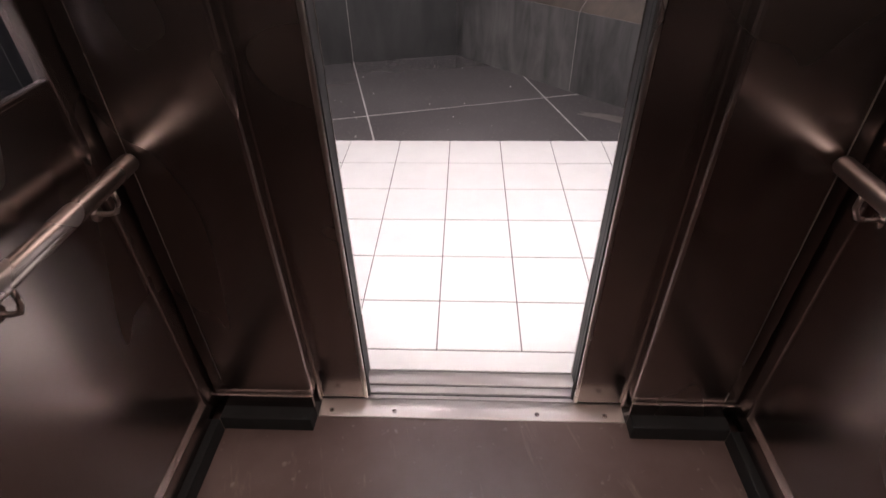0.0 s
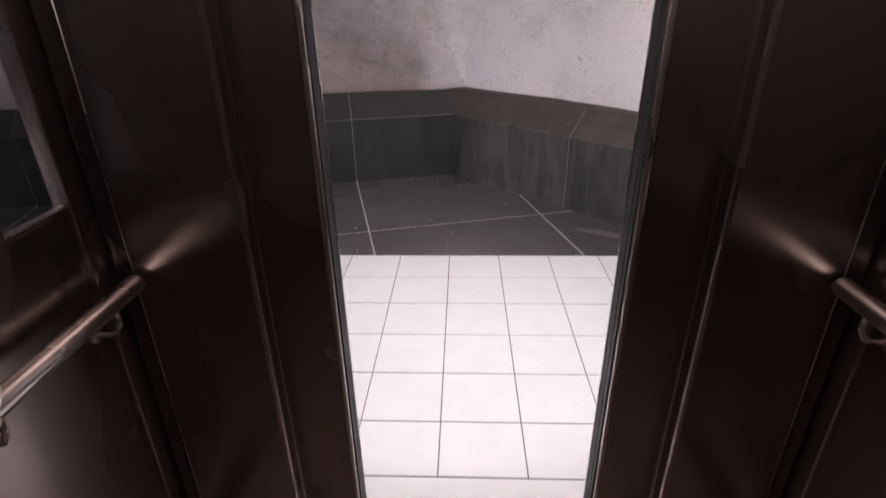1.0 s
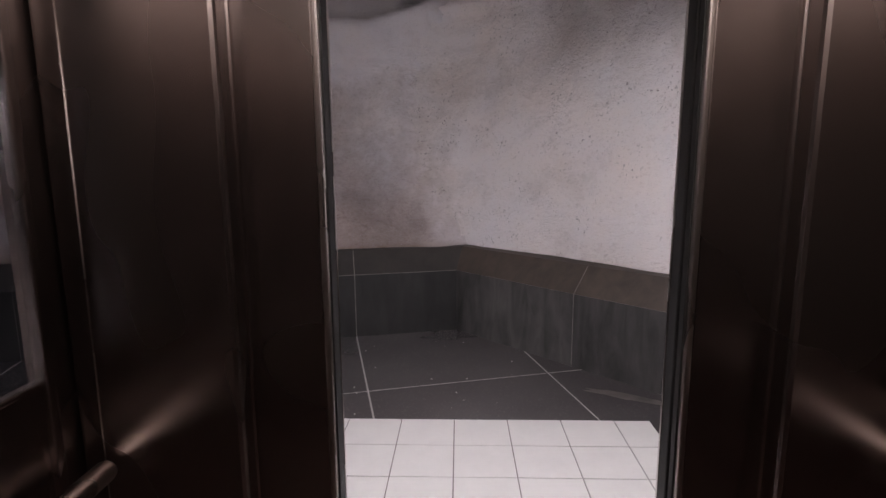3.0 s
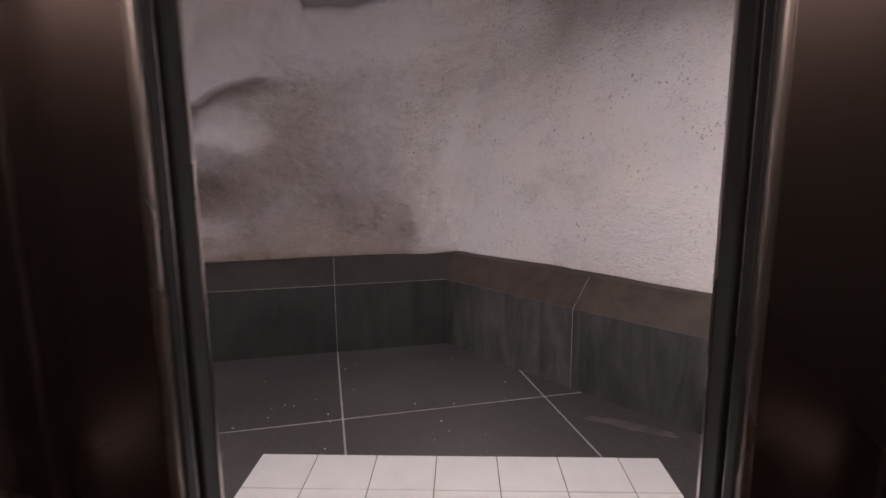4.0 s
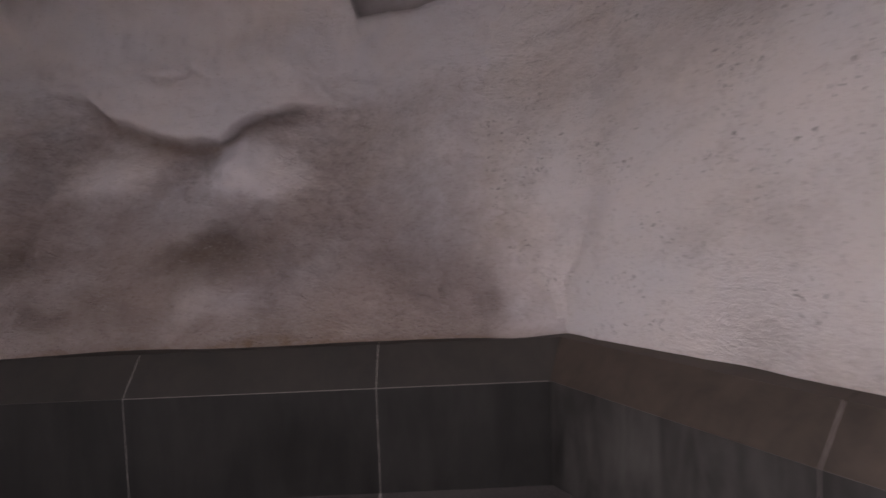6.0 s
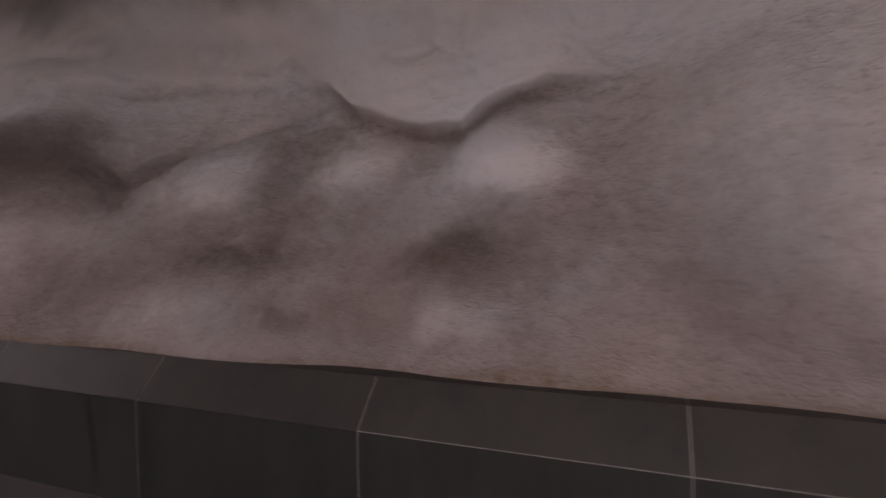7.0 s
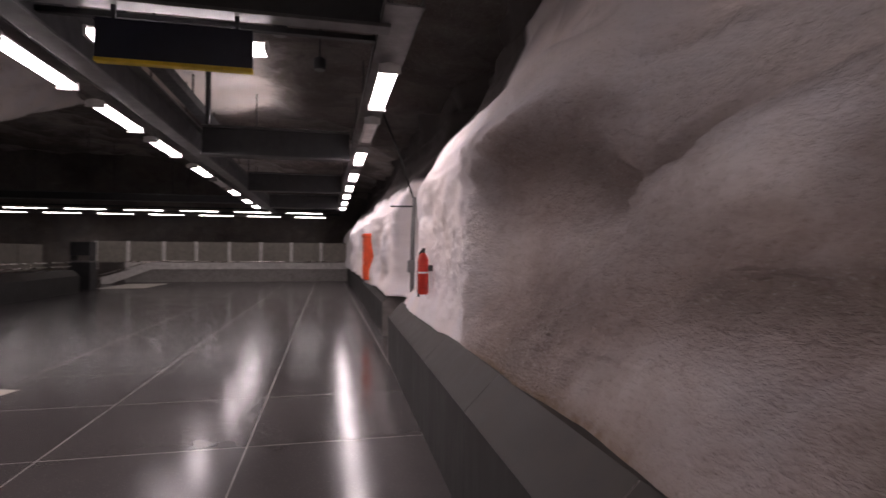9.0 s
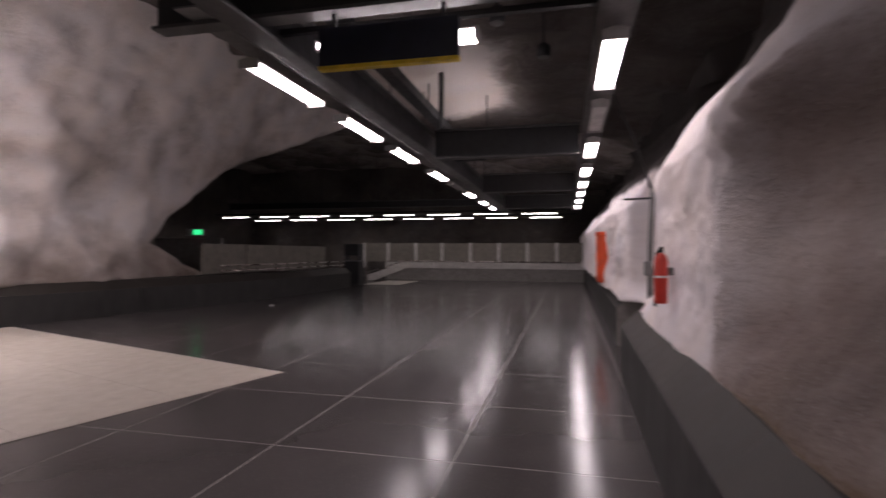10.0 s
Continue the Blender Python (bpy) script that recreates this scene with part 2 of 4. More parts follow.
def B():
    return bmesh.new()


def step(a, b, x):
    t = min(1.0, max(0.0, (x - a) / (b - a)))
    return t * t * (3 - 2 * t)


def bell(x, z, cx, cz, rx, rz):
    return math.exp(-(((x - cx) / rx) ** 2 + ((z - cz) / rz) ** 2))


def fbm(x, y, z, s, octaves=4):
    return noise.fractal((x * s, y * s, z * s), 0.9, 2.1, octaves, noise_basis="PERLIN_ORIGINAL")


def sheet(name, us, vs, point, material, label, category="wall"):
    """A rock sheet over a grid; point(u, v) gives place, lime and ochre. A second skin behind gives thickness."""
    verts, lime_light, ochre, dark_shade = [], [], [], []
    for v in vs:
        for u in us:
            p, a, o, *more = point(u, v)
            verts.append(p)
            lime_light.append(a)
            ochre.append(o)
            dark_shade.append(more[0] if more else 0.0)
    n = len(us)
    faces = [(j * n + i, j * n + i + 1, (j + 1) * n + i + 1, (j + 1) * n + i) for j in range(len(vs) - 1) for i in range(n - 1)]
    me = bpy.data.meshes.new(name)
    me.from_pydata(verts, [], faces)
    for nm, data in (("lime_light", lime_light), ("ochre", ochre), ("dark_shade", dark_shade)):
        at = me.attributes.new(nm, "FLOAT", "POINT")
        at.data.foreach_set("value", data)
    me.materials.append(material)
    me.polygons.foreach_set("use_smooth", [True] * len(me.polygons))
    ob = new(name, me)
    return tagged(ob, label, category, "", "structure")


def spread(a, b, n):
    return [a + (b - a) * i / n for i in range(n + 1)]


# ---- plan ----
TILE_M = 1.32
X0, Y0 = 0.93, 4.47                    # one crossing of the floor's joints
CAR = pose(1.017, 1.98, 0, 0, 0, -14.7)  # middle of the lift sill; local y points out of the lift
BENCH_Z, BENCH_TOP = 0.565, 0.755


def bench_y(x):
    return 5.635 + (1.85 - x) * 0.018


# ---- rock walls ----
PZ = [0.6, 0.75, 1.0, 1.5, 2.1, 2.6, 3.0, 3.5, 4.2, 4.8]
LEAN_MID = [5.79, 5.865, 6.12, 6.55, 7.00, 7.15, 7.18, 7.10, 6.80, 6.50]
LEAN_WEST = [5.90, 5.94, 6.00, 6.03, 6.02, 6.33, 6.72, 6.95, 6.85, 6.60]
LEAN_EAST = [5.84, 5.90, 6.05, 6.25, 6.45, 6.60, 6.68, 6.70, 6.50, 6.30]
CREASE_X = [-2.2, -1.33, -1.07, -0.79, -0.54, -0.26, -0.12, 0.06, 0.35, 0.9]
CREASE_Z = [2.75, 2.47, 2.25, 2.16, 2.09, 2.08, 2.18, 2.25, 2.32, 2.36]


RIDGE_Z = [0.6, 1.7, 1.9, 2.2, 2.6, 3.2]
RIDGE_X = [-4.02, -4.0, -3.85, -3.35, -3.1, -3.0]
# line above which the west rock is darkened
DARK_X = [-9.0, -8.2, -7.3, -6.5, -6.0, -5.3]
DARK_Z = [2.60, 2.60, 2.40, 2.28, 2.34, 2.87]


def north_rock(x, z):
    w = min(1.0, max(0.0, (-1.2 - x) / 2.7))
    w = w * w * (3 - 2 * w)
    e = step(0.5, 1.7, x)
    y = float(np.interp(z, PZ, LEAN_MID)) * (1 - w) * (1 - e) + float(np.interp(z, PZ, LEAN_WEST)) * w + float(np.interp(z, PZ, LEAN_EAST)) * e
    big = fbm(x, 0.3, z, 0.7, 3)
    mid = fbm(x + 7, 0.7, z, 2.0, 4)
    grain = fbm(x, 3.1, z, 7.0, 4)
    # lightened with height, making up for weak light up there
    lime_light = 0.50 + 0.15 * big + 0.18 * step(1.95, 2.4, z) * (1 - step(-1.2, -0.6, x)) + 0.10 * step(1.4, 2.2, z)
    out = 0.06 * big + 0.045 * mid
    zc = float(np.interp(x, CREASE_X, CREASE_Z)) + 0.03 * mid
    xw = x + 0.13 * mid + 0.05 * grain
    zw = z + 0.10 * fbm(x + 3, 1.7, z, 2.3, 4) + 0.03 * grain
    hang = step(-1.75, -1.15, x) * (1 - step(0.25, 0.8, x))
    lobe = step(zc - 0.015, zc + 0.05, z) * (1 - step(zc + 0.35, zc + 1.0, z)) * hang
    out += 0.17 * lobe
    lime_light += 0.34 * step(zc - 0.01, zc + 0.03, z) * (1 - step(3.2, 3.6, z)) * hang
    # crease shade, painted as a cut just under the lobe
    lime_light -= 0.16 * math.exp(-((z - zc + 0.06) / 0.06) ** 2) * step(-1.6, -1.1, x) * (1 - step(0.2, 0.7, x))
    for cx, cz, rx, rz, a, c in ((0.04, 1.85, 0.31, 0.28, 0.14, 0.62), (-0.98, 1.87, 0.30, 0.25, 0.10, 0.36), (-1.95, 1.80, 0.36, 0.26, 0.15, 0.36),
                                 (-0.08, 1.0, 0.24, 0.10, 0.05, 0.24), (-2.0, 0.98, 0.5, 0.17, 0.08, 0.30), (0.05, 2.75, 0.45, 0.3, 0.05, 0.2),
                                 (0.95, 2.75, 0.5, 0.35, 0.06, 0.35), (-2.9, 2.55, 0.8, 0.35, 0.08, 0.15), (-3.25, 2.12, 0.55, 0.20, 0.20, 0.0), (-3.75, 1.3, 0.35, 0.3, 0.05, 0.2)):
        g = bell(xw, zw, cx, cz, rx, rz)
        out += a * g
        lime_light += (0.6 if c > 0 else 1.0) * c * step(0.05, 0.95, g)
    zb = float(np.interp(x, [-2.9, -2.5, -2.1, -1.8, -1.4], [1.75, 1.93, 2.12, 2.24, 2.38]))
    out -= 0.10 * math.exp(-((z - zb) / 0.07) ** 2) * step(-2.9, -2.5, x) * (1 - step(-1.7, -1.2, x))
    # brown patches and dips; the shade of the dips is painted in
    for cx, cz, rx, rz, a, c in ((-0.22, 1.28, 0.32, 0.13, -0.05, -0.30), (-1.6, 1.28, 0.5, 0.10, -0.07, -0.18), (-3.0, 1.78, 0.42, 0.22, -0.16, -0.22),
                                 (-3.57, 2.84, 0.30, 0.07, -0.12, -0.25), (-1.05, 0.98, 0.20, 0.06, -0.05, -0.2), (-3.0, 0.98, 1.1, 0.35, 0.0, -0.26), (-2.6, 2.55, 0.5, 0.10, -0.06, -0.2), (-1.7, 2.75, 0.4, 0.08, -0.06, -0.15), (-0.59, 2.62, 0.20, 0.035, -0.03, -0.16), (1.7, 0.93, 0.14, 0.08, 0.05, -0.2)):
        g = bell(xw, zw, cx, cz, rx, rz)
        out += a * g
        lime_light += (0.6 if c > 0 else 1.0) * c * step(0.05, 0.95, g)
    side = step(1.45, 1.85, x + 0.12 * mid + 0.05 * grain)
    lime_light = lime_light * (1 - side) + (0.74 + 0.1 * big) * side
    shelf = bell(xw, zw, -3.75, 1.25, 0.62, 0.75)
    lime_light += 0.12 * step(0.05, 0.9, shelf) - 0.12 * bell(xw, zw, -3.75, 2.3, 0.5, 0.4)
    past = x - float(np.interp(z, RIDGE_Z, RIDGE_X)) + 0.06 * mid
    west = step(-0.10, 0.14, -past)
    # the ridge beside the extinguisher, and the hollow behind it, its shade painted in
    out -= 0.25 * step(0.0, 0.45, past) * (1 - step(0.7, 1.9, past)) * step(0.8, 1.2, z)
    lime_light -= 0.16 * step(0.02, 0.25, past) * (1 - step(0.35, 0.9, past)) * step(1.35, 1.75, z + 0.45 * past) * (1 - step(2.15, 2.45, z))
    lime_light += 0.22 * bell(xw, zw, -4.3, 2.85, 0.95, 0.33)
    # full limewash plus painted lamplight on the west side of the ridge
    lime_light = lime_light * (1 - west) + (1.0 + 0.08 * mid) * west
    lime_light += 0.22 * step(2.3, 2.9, z) * (1 - hang) * (1 - west)
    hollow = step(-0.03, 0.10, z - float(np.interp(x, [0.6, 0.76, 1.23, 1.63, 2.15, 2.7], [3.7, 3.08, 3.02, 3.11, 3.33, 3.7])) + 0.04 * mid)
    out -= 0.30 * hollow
    roughness = (1 - step(0.45, 0.8, lime_light)) * (1 - west) * (1 - 0.8 * step(0.15, 0.6, shelf))
    calm = 0.15 + 0.85 * step(0.76, 0.95, z)
    out += calm * ((0.008 + 0.036 * roughness) * grain + 0.034 * roughness * fbm(x, 5.5, z * 1.6, 15.0, 3))
    out += 0.05 * bell(x, z, -5.75, 1.5, 0.45, 0.9)
    out -= 0.15 * step(6.1, 6.9, -x) * (1 - step(8.3, 8.9, -x))
    # the recess past the end of the plinth, and the bulges after it
    out -= 0.75 * step(7.0, 7.45, -x) * (1 - step(8.3, 8.9, -x)) * (1 - 0.4 * step(1.9, 2.8, z))
    if x < -8.5:
        out += 0.22 * fbm(x, 1.0, z * 0.7, 0.5, 3) * step(8.5, 9.5, -x)
    out *= 0.25 + 0.75 * step(0.74, 1.02, z)
    # the foot of the rock steps back and forth along the plinth
    out -= (0.10 * math.exp(-((x + 0.5) / 0.6) ** 2) + 0.05 * math.exp(-((x - 0.7) / 0.4) ** 2) + 0.06 * math.exp(-((x + 2.1) / 0.5) ** 2) - 0.07 * math.exp(-((x - 1.72) / 0.2) ** 2)) * (1 - step(0.85, 1.15, z))
    rim = 0.712 + 0.012 * math.sin(2.3 * x + 1) + 0.008 * math.sin(5.1 * x) + 0.012 * mid
    ochre = 0.75 * math.exp(-((z - rim - 0.03) / 0.045) ** 2) * (1 - west) + 0.35 * bell(x, z, -0.3, 1.25, 0.3, 0.16) + 0.25 * (1 - step(0.74, 1.05, z + 0.1 * mid)) * (1 - west) * (1 - side)
    ochre += 0.32 * step(0.2, 0.8, bell(xw, zw, -0.75, 0.98, 0.75, 0.2)) + 0.2 * step(0.2, 0.8, bell(xw, zw, 0.35, 0.9, 0.5, 0.1))
    # brown stain line along the underside of the hanging lobe, deepening the crease shade
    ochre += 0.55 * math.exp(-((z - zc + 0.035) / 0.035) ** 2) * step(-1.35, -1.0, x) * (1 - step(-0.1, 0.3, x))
    tuck = 0.5 * (1 - step(rim - 0.03, rim + 0.01, z))
    # darkened west top, and painted shade above lamp height
    zs_ = float(np.interp(x, DARK_X, DARK_Z)) + 0.05 * mid
    dark_shade = step(5.15, 5.40, -x + 0.1 * mid) * step(zs_ - 0.08, zs_ + 0.06, z) + 0.5 * step(3.1, 3.7, z + 0.35 * big + 0.25 * mid)
    # the shade of the hollow is put into the colour, deepest eastward
    dark_shade = max(dark_shade, hollow * (0.45 + 0.45 * step(1.5, 1.9, x + 0.3 * mid)))
    return (x, y - out + tuck, z), min(1, max(0, lime_light)), min(1, max(0, ochre)), min(1, dark_shade)


near_x = spread(2.75, -4.2, 400) + spread(-4.2, -8.2, 110)[1:]
far_x = spread(-8.2, -29.0, 150)[1:]
zs = spread(0.60, 2.7, 122) + spread(2.7, 4.8, 40)[1:]
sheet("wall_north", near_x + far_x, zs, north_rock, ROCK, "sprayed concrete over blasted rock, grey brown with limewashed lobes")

EAST = [Vector((1.80, 6.35)), Vector((2.02, 5.96)), Vector((2.73, 4.74)), Vector((3.21, 3.86)), Vector((3.12, 3.30)), Vector((2.92, 2.30)), Vector((2.75, 1.3))]
ELEN = [0.0]
for p, q in zip(EAST, EAST[1:]):
    ELEN.append(ELEN[-1] + (q - p).length)


def east_rock(s, z):
    x = float(np.interp(s, ELEN, [p.x for p in EAST]))
    y = float(np.interp(s, ELEN, [p.y for p in EAST]))
    nx, ny = 0.87, 0.49
    big = fbm(s, 8.3, z, 0.6, 3)
    mid = fbm(s, 2.2, z, 2.4, 4)
    grain = fbm(s, 4.4, z, 9.0, 4)
    lean = 0.10 * (z - 0.75) + 0.05 * (z - 0.75) ** 2 if z < 3.0 else 0.478 - 0.45 * (z - 3.0) ** 1.6
    out = 0.05 * big + 0.02 * mid + 0.006 * grain
    # brownish upper band; its darkening also paints the fall-off of light
    band = step(1.9, 2.7, z + 0.25 * mid) * step(0.7, 1.5, s)
    lime_light = 0.80 + 0.13 * big + 0.10 * mid - 0.30 * band
    rim = 0.69 + 0.01 * math.sin(3.1 * s)
    tuck = 0.4 * (1 - step(rim - 0.03, rim + 0.01, z))
    d = lean - out + tuck
    ochre = 0.5 * math.exp(-((z - rim - 0.02) / 0.03) ** 2) + 0.15 * band
    return (x + nx * d, y + ny * d, z), min(1, max(0, lime_light)), ochre


sheet("wall_east", spread(0.0, ELEN[-1], 150), spread(0.60, 4.8, 120), east_rock, ROCK_PALE, "limewashed rock wall with dark pock marks")


def corner_rows(zs):
    """For each height: where the two rock faces meet, as a place along each."""
    rows = {}
    for z in zs:
        best = min(((Vector(north_rock(x, z)[0]) - Vector(east_rock(q, z)[0])).length, x, q) for x in spread(1.3, 2.5, 24) for q in spread(0.0, 1.4, 24))
        rows[z] = best[1:]
    return rows


CORNER_Z = spread(0.80, 4.2, 34)
CORNER = corner_rows(CORNER_Z)


def fillet(u, z):
    """Plaster rounding the inner corner between the two rock walls."""
    xc = float(np.interp(z, CORNER_Z, [CORNER[q][0] for q in CORNER_Z]))
    sc = float(np.interp(z, CORNER_Z, [CORNER[q][1] for q in CORNER_Z]))
    reach = 0.06 + 0.42 * step(0.85, 1.6, z)
    a, la, oa, ta = north_rock(xc - reach, z)
    b, lb, ob = east_rock(sc + reach, z)
    c = north_rock(xc, z)[0]
    p = Vector(a) * (1 - u) ** 2 + Vector(c) * 2 * u * (1 - u) + Vector(b) * u * u
    tuck = 0.012 * (1 - step(0.0, 0.12, u) * step(0.0, 0.12, 1 - u))
    ragged = step(0.1, 0.75, u + 0.35 * fbm(u, 3.0, z, 3.0, 4))
    p += Vector((0.55, 0.83, 0)) * (tuck - 0.006 * fbm(p.x, p.y, z, 9.0, 3))
    return (p.x, p.y, z), min(1, max(0, la * (1 - ragged) + lb * ragged)), oa * (1 - u) + ob * u, ta * (1 - u)


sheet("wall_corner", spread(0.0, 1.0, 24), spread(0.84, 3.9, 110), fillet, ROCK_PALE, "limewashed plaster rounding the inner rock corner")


def vault(x, y):
    big = fbm(x, y, 0.0, 0.28, 3)
    mid = fbm(x, y, 2.0, 1.1, 4)
    z = 4.6 + 0.35 * big + 0.12 * mid * (1 - step(4.5, 6.0, y)) - 0.3 * step(5.0, 7.4, y) + 1.6 * (1 - step(-3.0, 1.5, y))
    # a pool of light is painted near x -10.6, and the far end lightened
    lime_light = 0.22 + 0.3 * big + 0.15 * mid + 0.9 * math.exp(-(((x + 10.6) / 2.2) ** 4 + ((y - 2.8) / 1.3) ** 4)) + 0.3 * step(14.0, 18.0, -x)
    return (x, y, z), min(1, max(0, lime_light)), 0.0


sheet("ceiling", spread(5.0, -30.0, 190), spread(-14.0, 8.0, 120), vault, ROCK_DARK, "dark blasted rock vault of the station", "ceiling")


def pillar(s, z):
    """Rock pillar standing on the far plinth; s runs from its hidden end to its free edge."""
    edge = float(np.interp(z, [0.6, 0.8, 1.2, 1.6, 2.0, 2.8, 3.5, 4.2, 5.2, 6.6], [-14.2, -13.8, -12.9, -12.0, -12.2, -12.9, -13.8, -15.0, -17.2, -20.0]))
    x = -1.0 + s * (edge + 1.0) / 0.945
    back = step(0.9, 1.0, s)
    big = fbm(x, 4.0, z, 0.45, 3)
    mid = fbm(x, 6.0, z, 1.5, 4)
    y = -4.75 + 0.05 * (-8 - x) + 0.38 * max(0, z - 2.2) ** 1.25 + 0.28 * big + 0.10 * mid - 2.2 * back ** 2
    low = 0.5 * (1 - step(0.62, 0.74, z))
    lime_light = 0.80 + 0.3 * big + 0.25 * mid - 0.35 * (1 - step(0.8, 1.9, z))
    return (x, y - low, z), min(1, max(0, lime_light)), 0.35 * (1 - step(0.8, 1.8, z))


sheet("wall_south", spread(0.0, 1.0, 150), spread(0.55, 6.6, 110), pillar, ROCK_PALE, "pale rock pillar with pinkish grey limewash")


def far_wall(y, z):
    big = fbm(3.0, y, z, 0.4, 3)
    return (-29.5 + 0.6 * big, y, z), 0.3 + 0.2 * big, 0.0


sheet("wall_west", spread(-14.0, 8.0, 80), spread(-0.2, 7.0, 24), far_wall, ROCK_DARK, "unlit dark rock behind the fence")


def back_wall(x, z):
    big = fbm(x, 9.0, z, 0.5, 3)
    return (x, -13.6 + 0.5 * big, z), 0.35 + 0.2 * big, 0.0


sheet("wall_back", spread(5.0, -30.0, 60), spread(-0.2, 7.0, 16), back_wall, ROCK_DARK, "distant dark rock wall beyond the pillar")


def end_wall(y, z):
    big = fbm(1.0, y, z, 0.5, 3)
    return (4.6 + 0.3 * big, y, z), 0.4 + 0.2 * big, 0.0


sheet("wall_end", spread(-14.0, 7.0, 60), spread(-0.2, 7.0, 16), end_wall, ROCK_DARK, "dark rock behind the lift")


# ---- floor ----
floor = solo("floor", box(B(), -30, 5, -14, 7.2, -0.25, -0.0012), GROUT, "dark polished terrazzo slabs with pale joints", "floor", "structure")
slab_bm = B()
box(slab_bm, -TILE_M / 2 + 0.006, TILE_M / 2 - 0.006, -TILE_M / 2 + 0.006, TILE_M / 2 - 0.006, -0.02, 0.0, 0.0)
slab_mesh = mesh_from("floor_slab", slab_bm, TERRAZZO)
rest = B()
for i in range(-23, 4):
    for j in range(-14, 3):
        cx, cy = X0 + (i + 0.5) * TILE_M, Y0 + (j + 0.5) * TILE_M
        if cx < -29.5 or cx > 4.9 or cy > 7.0:
            continue
        if i >= -22 and j >= -8 and cy < 6.4:
            s = new("slab", slab_mesh)
            s.location = (cx, cy, random.uniform(-0.0003, 0.0003))
            s.parent = floor
        else:
            h = TILE_M / 2 - 0.005
            box(rest, cx - h, cx + h, cy - h, cy + h, -0.02, 0)
tagged(part("far_slabs", rest, TERRAZZO, floor), "", "", "", "stuff")

pad = solo("landing_pad", box(B(), -1.06, 1.04, 0.235, 1.985, -0.05, 0.003), TILE_JOINT, "ivory ceramic tiles in front of the lift", "floor", "structure", m=CAR)
TU, TV = 0.317, 0.297
us = [-1.06, -0.758, -0.441, -0.124, 0.193, 0.510, 0.827, 1.04]
vs_ = [0.235, 0.50, 0.797, 1.094, 1.391, 1.688, 1.985]
for a, b in zip(us, us[1:]):
    for c, d in zip(vs_, vs_[1:]):
        part("tile", box(B(), a + 0.003, b - 0.003, c + 0.003, d - 0.003, -0.01, 0.007 + random.uniform(-0.0005, 0.0005)), TILE, pad)

second = solo("second_pad", box(B(), -5.0, 0.0, -9.0, 0.0, -0.05, 0.003), TILE_JOINT, "wide ivory tiled area in the hall floor", "floor", "structure", m=pose(-6.41, 2.03, 0, 0, 0, -17.2) @ pose(5.0, 0, 0))
for i in range(4):
    for j in range(7):
        part("tile", box(B(), -5 + i * 1.25 + 0.003, -5 + (i + 1) * 1.25 - 0.003, -(j + 1) * 1.28 + 0.003, -j * 1.28 - 0.003, -0.01, 0.007), CREAM, second)

third = solo("third_pad", box(B(), -25.6, -22.4, -3.4, -1.8, -0.05, 0.004), CREAM, "small ivory tiled area by the stair", "floor", "structure")


# ---- plinths ----
FACE = [(0.0, 0.0), (0.0, BENCH_Z), (0.06, BENCH_Z), (0.06, 0.0)]
SLOPE = [(0.001, BENCH_Z + 0.001), (0.19, BENCH_TOP), (0.62, BENCH_TOP + 0.01), (0.62, BENCH_TOP - 0.08), (0.20, BENCH_TOP - 0.07), (0.06, BENCH_Z + 0.001)]
CORE = [(0.0015, 0), (0.0015, BENCH_Z - 0.002), (0.188, BENCH_TOP - 0.0035), (0.6, BENCH_TOP - 0.02), (0.6, 0)]


def plinth(name, pts, label, joint=0.0021, tops=SLATE_TOP, closed=(), pale=0, lined=()):
    """Low slab-clad plinth along a line of points; the wall lies to the right of the line, and corners are mitred."""
    pts = [Vector(p) for p in pts]
    way = [(q - p).normalized() for p, q in zip(pts, pts[1:])]
    side = [Vector((d.y, -d.x)) for d in way]
    mitre = [side[0]]
    for a, b in zip(side, side[1:]):
        mitre.append((a + b) / (1 + a.dot(b)))
    mitre.append(side[-1])

    def put(bm, prof, i, cut):
        a = pts[i] + way[i] * (0.0 if i in closed else cut)
        b = pts[i + 1] - way[i] * (0.0 if i + 1 in closed else cut)
        prism(bm, prof, lambda c: Vector((a.x + mitre[i].x * c[0], a.y + mitre[i].y * c[0], c[1])),
              lambda c: Vector((b.x + mitre[i + 1].x * c[0], b.y + mitre[i + 1].y * c[0], c[1])))
        return bm

    bm = B()
    for i in range(len(way)):
        put(bm, CORE, i, 0.0)
    core = solo(name, bm, GROUT, label, "plinth", "structure")
    for i in range(len(way)):
        face = [(d, h - (0.0022 if h and i in lined else 0.0)) for d, h in FACE]
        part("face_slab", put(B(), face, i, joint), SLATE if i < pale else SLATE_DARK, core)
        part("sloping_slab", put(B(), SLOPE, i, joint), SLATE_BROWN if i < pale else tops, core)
    return core


def north_pt(x):
    return (x, bench_y(x))


xs = [1.85, X0, X0 - TILE_M, X0 - 2 * TILE_M, X0 - 3 * TILE_M, X0 - 4 * TILE_M, X0 - 5 * TILE_M, -7.2]
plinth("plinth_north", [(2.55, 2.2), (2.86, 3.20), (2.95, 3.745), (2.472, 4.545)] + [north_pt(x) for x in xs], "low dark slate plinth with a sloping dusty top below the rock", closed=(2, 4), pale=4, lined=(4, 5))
plinth("plinth_northwest", [(a, 5.93 + (-9.2 - a) * 0.007) for a in spread(-9.2, -26.6, 13)], "second dark slate plinth past the recess")
plinth("plinth_south", [(-20.6, -3.25), (-17.2, -3.2), (-14.0, -3.6), (-11.0, -4.25), (-8.0, -4.75), (-4.0, -5.3), (-1.0, -5.7)], "dark slate plinth below the rock pillar", 0.001)


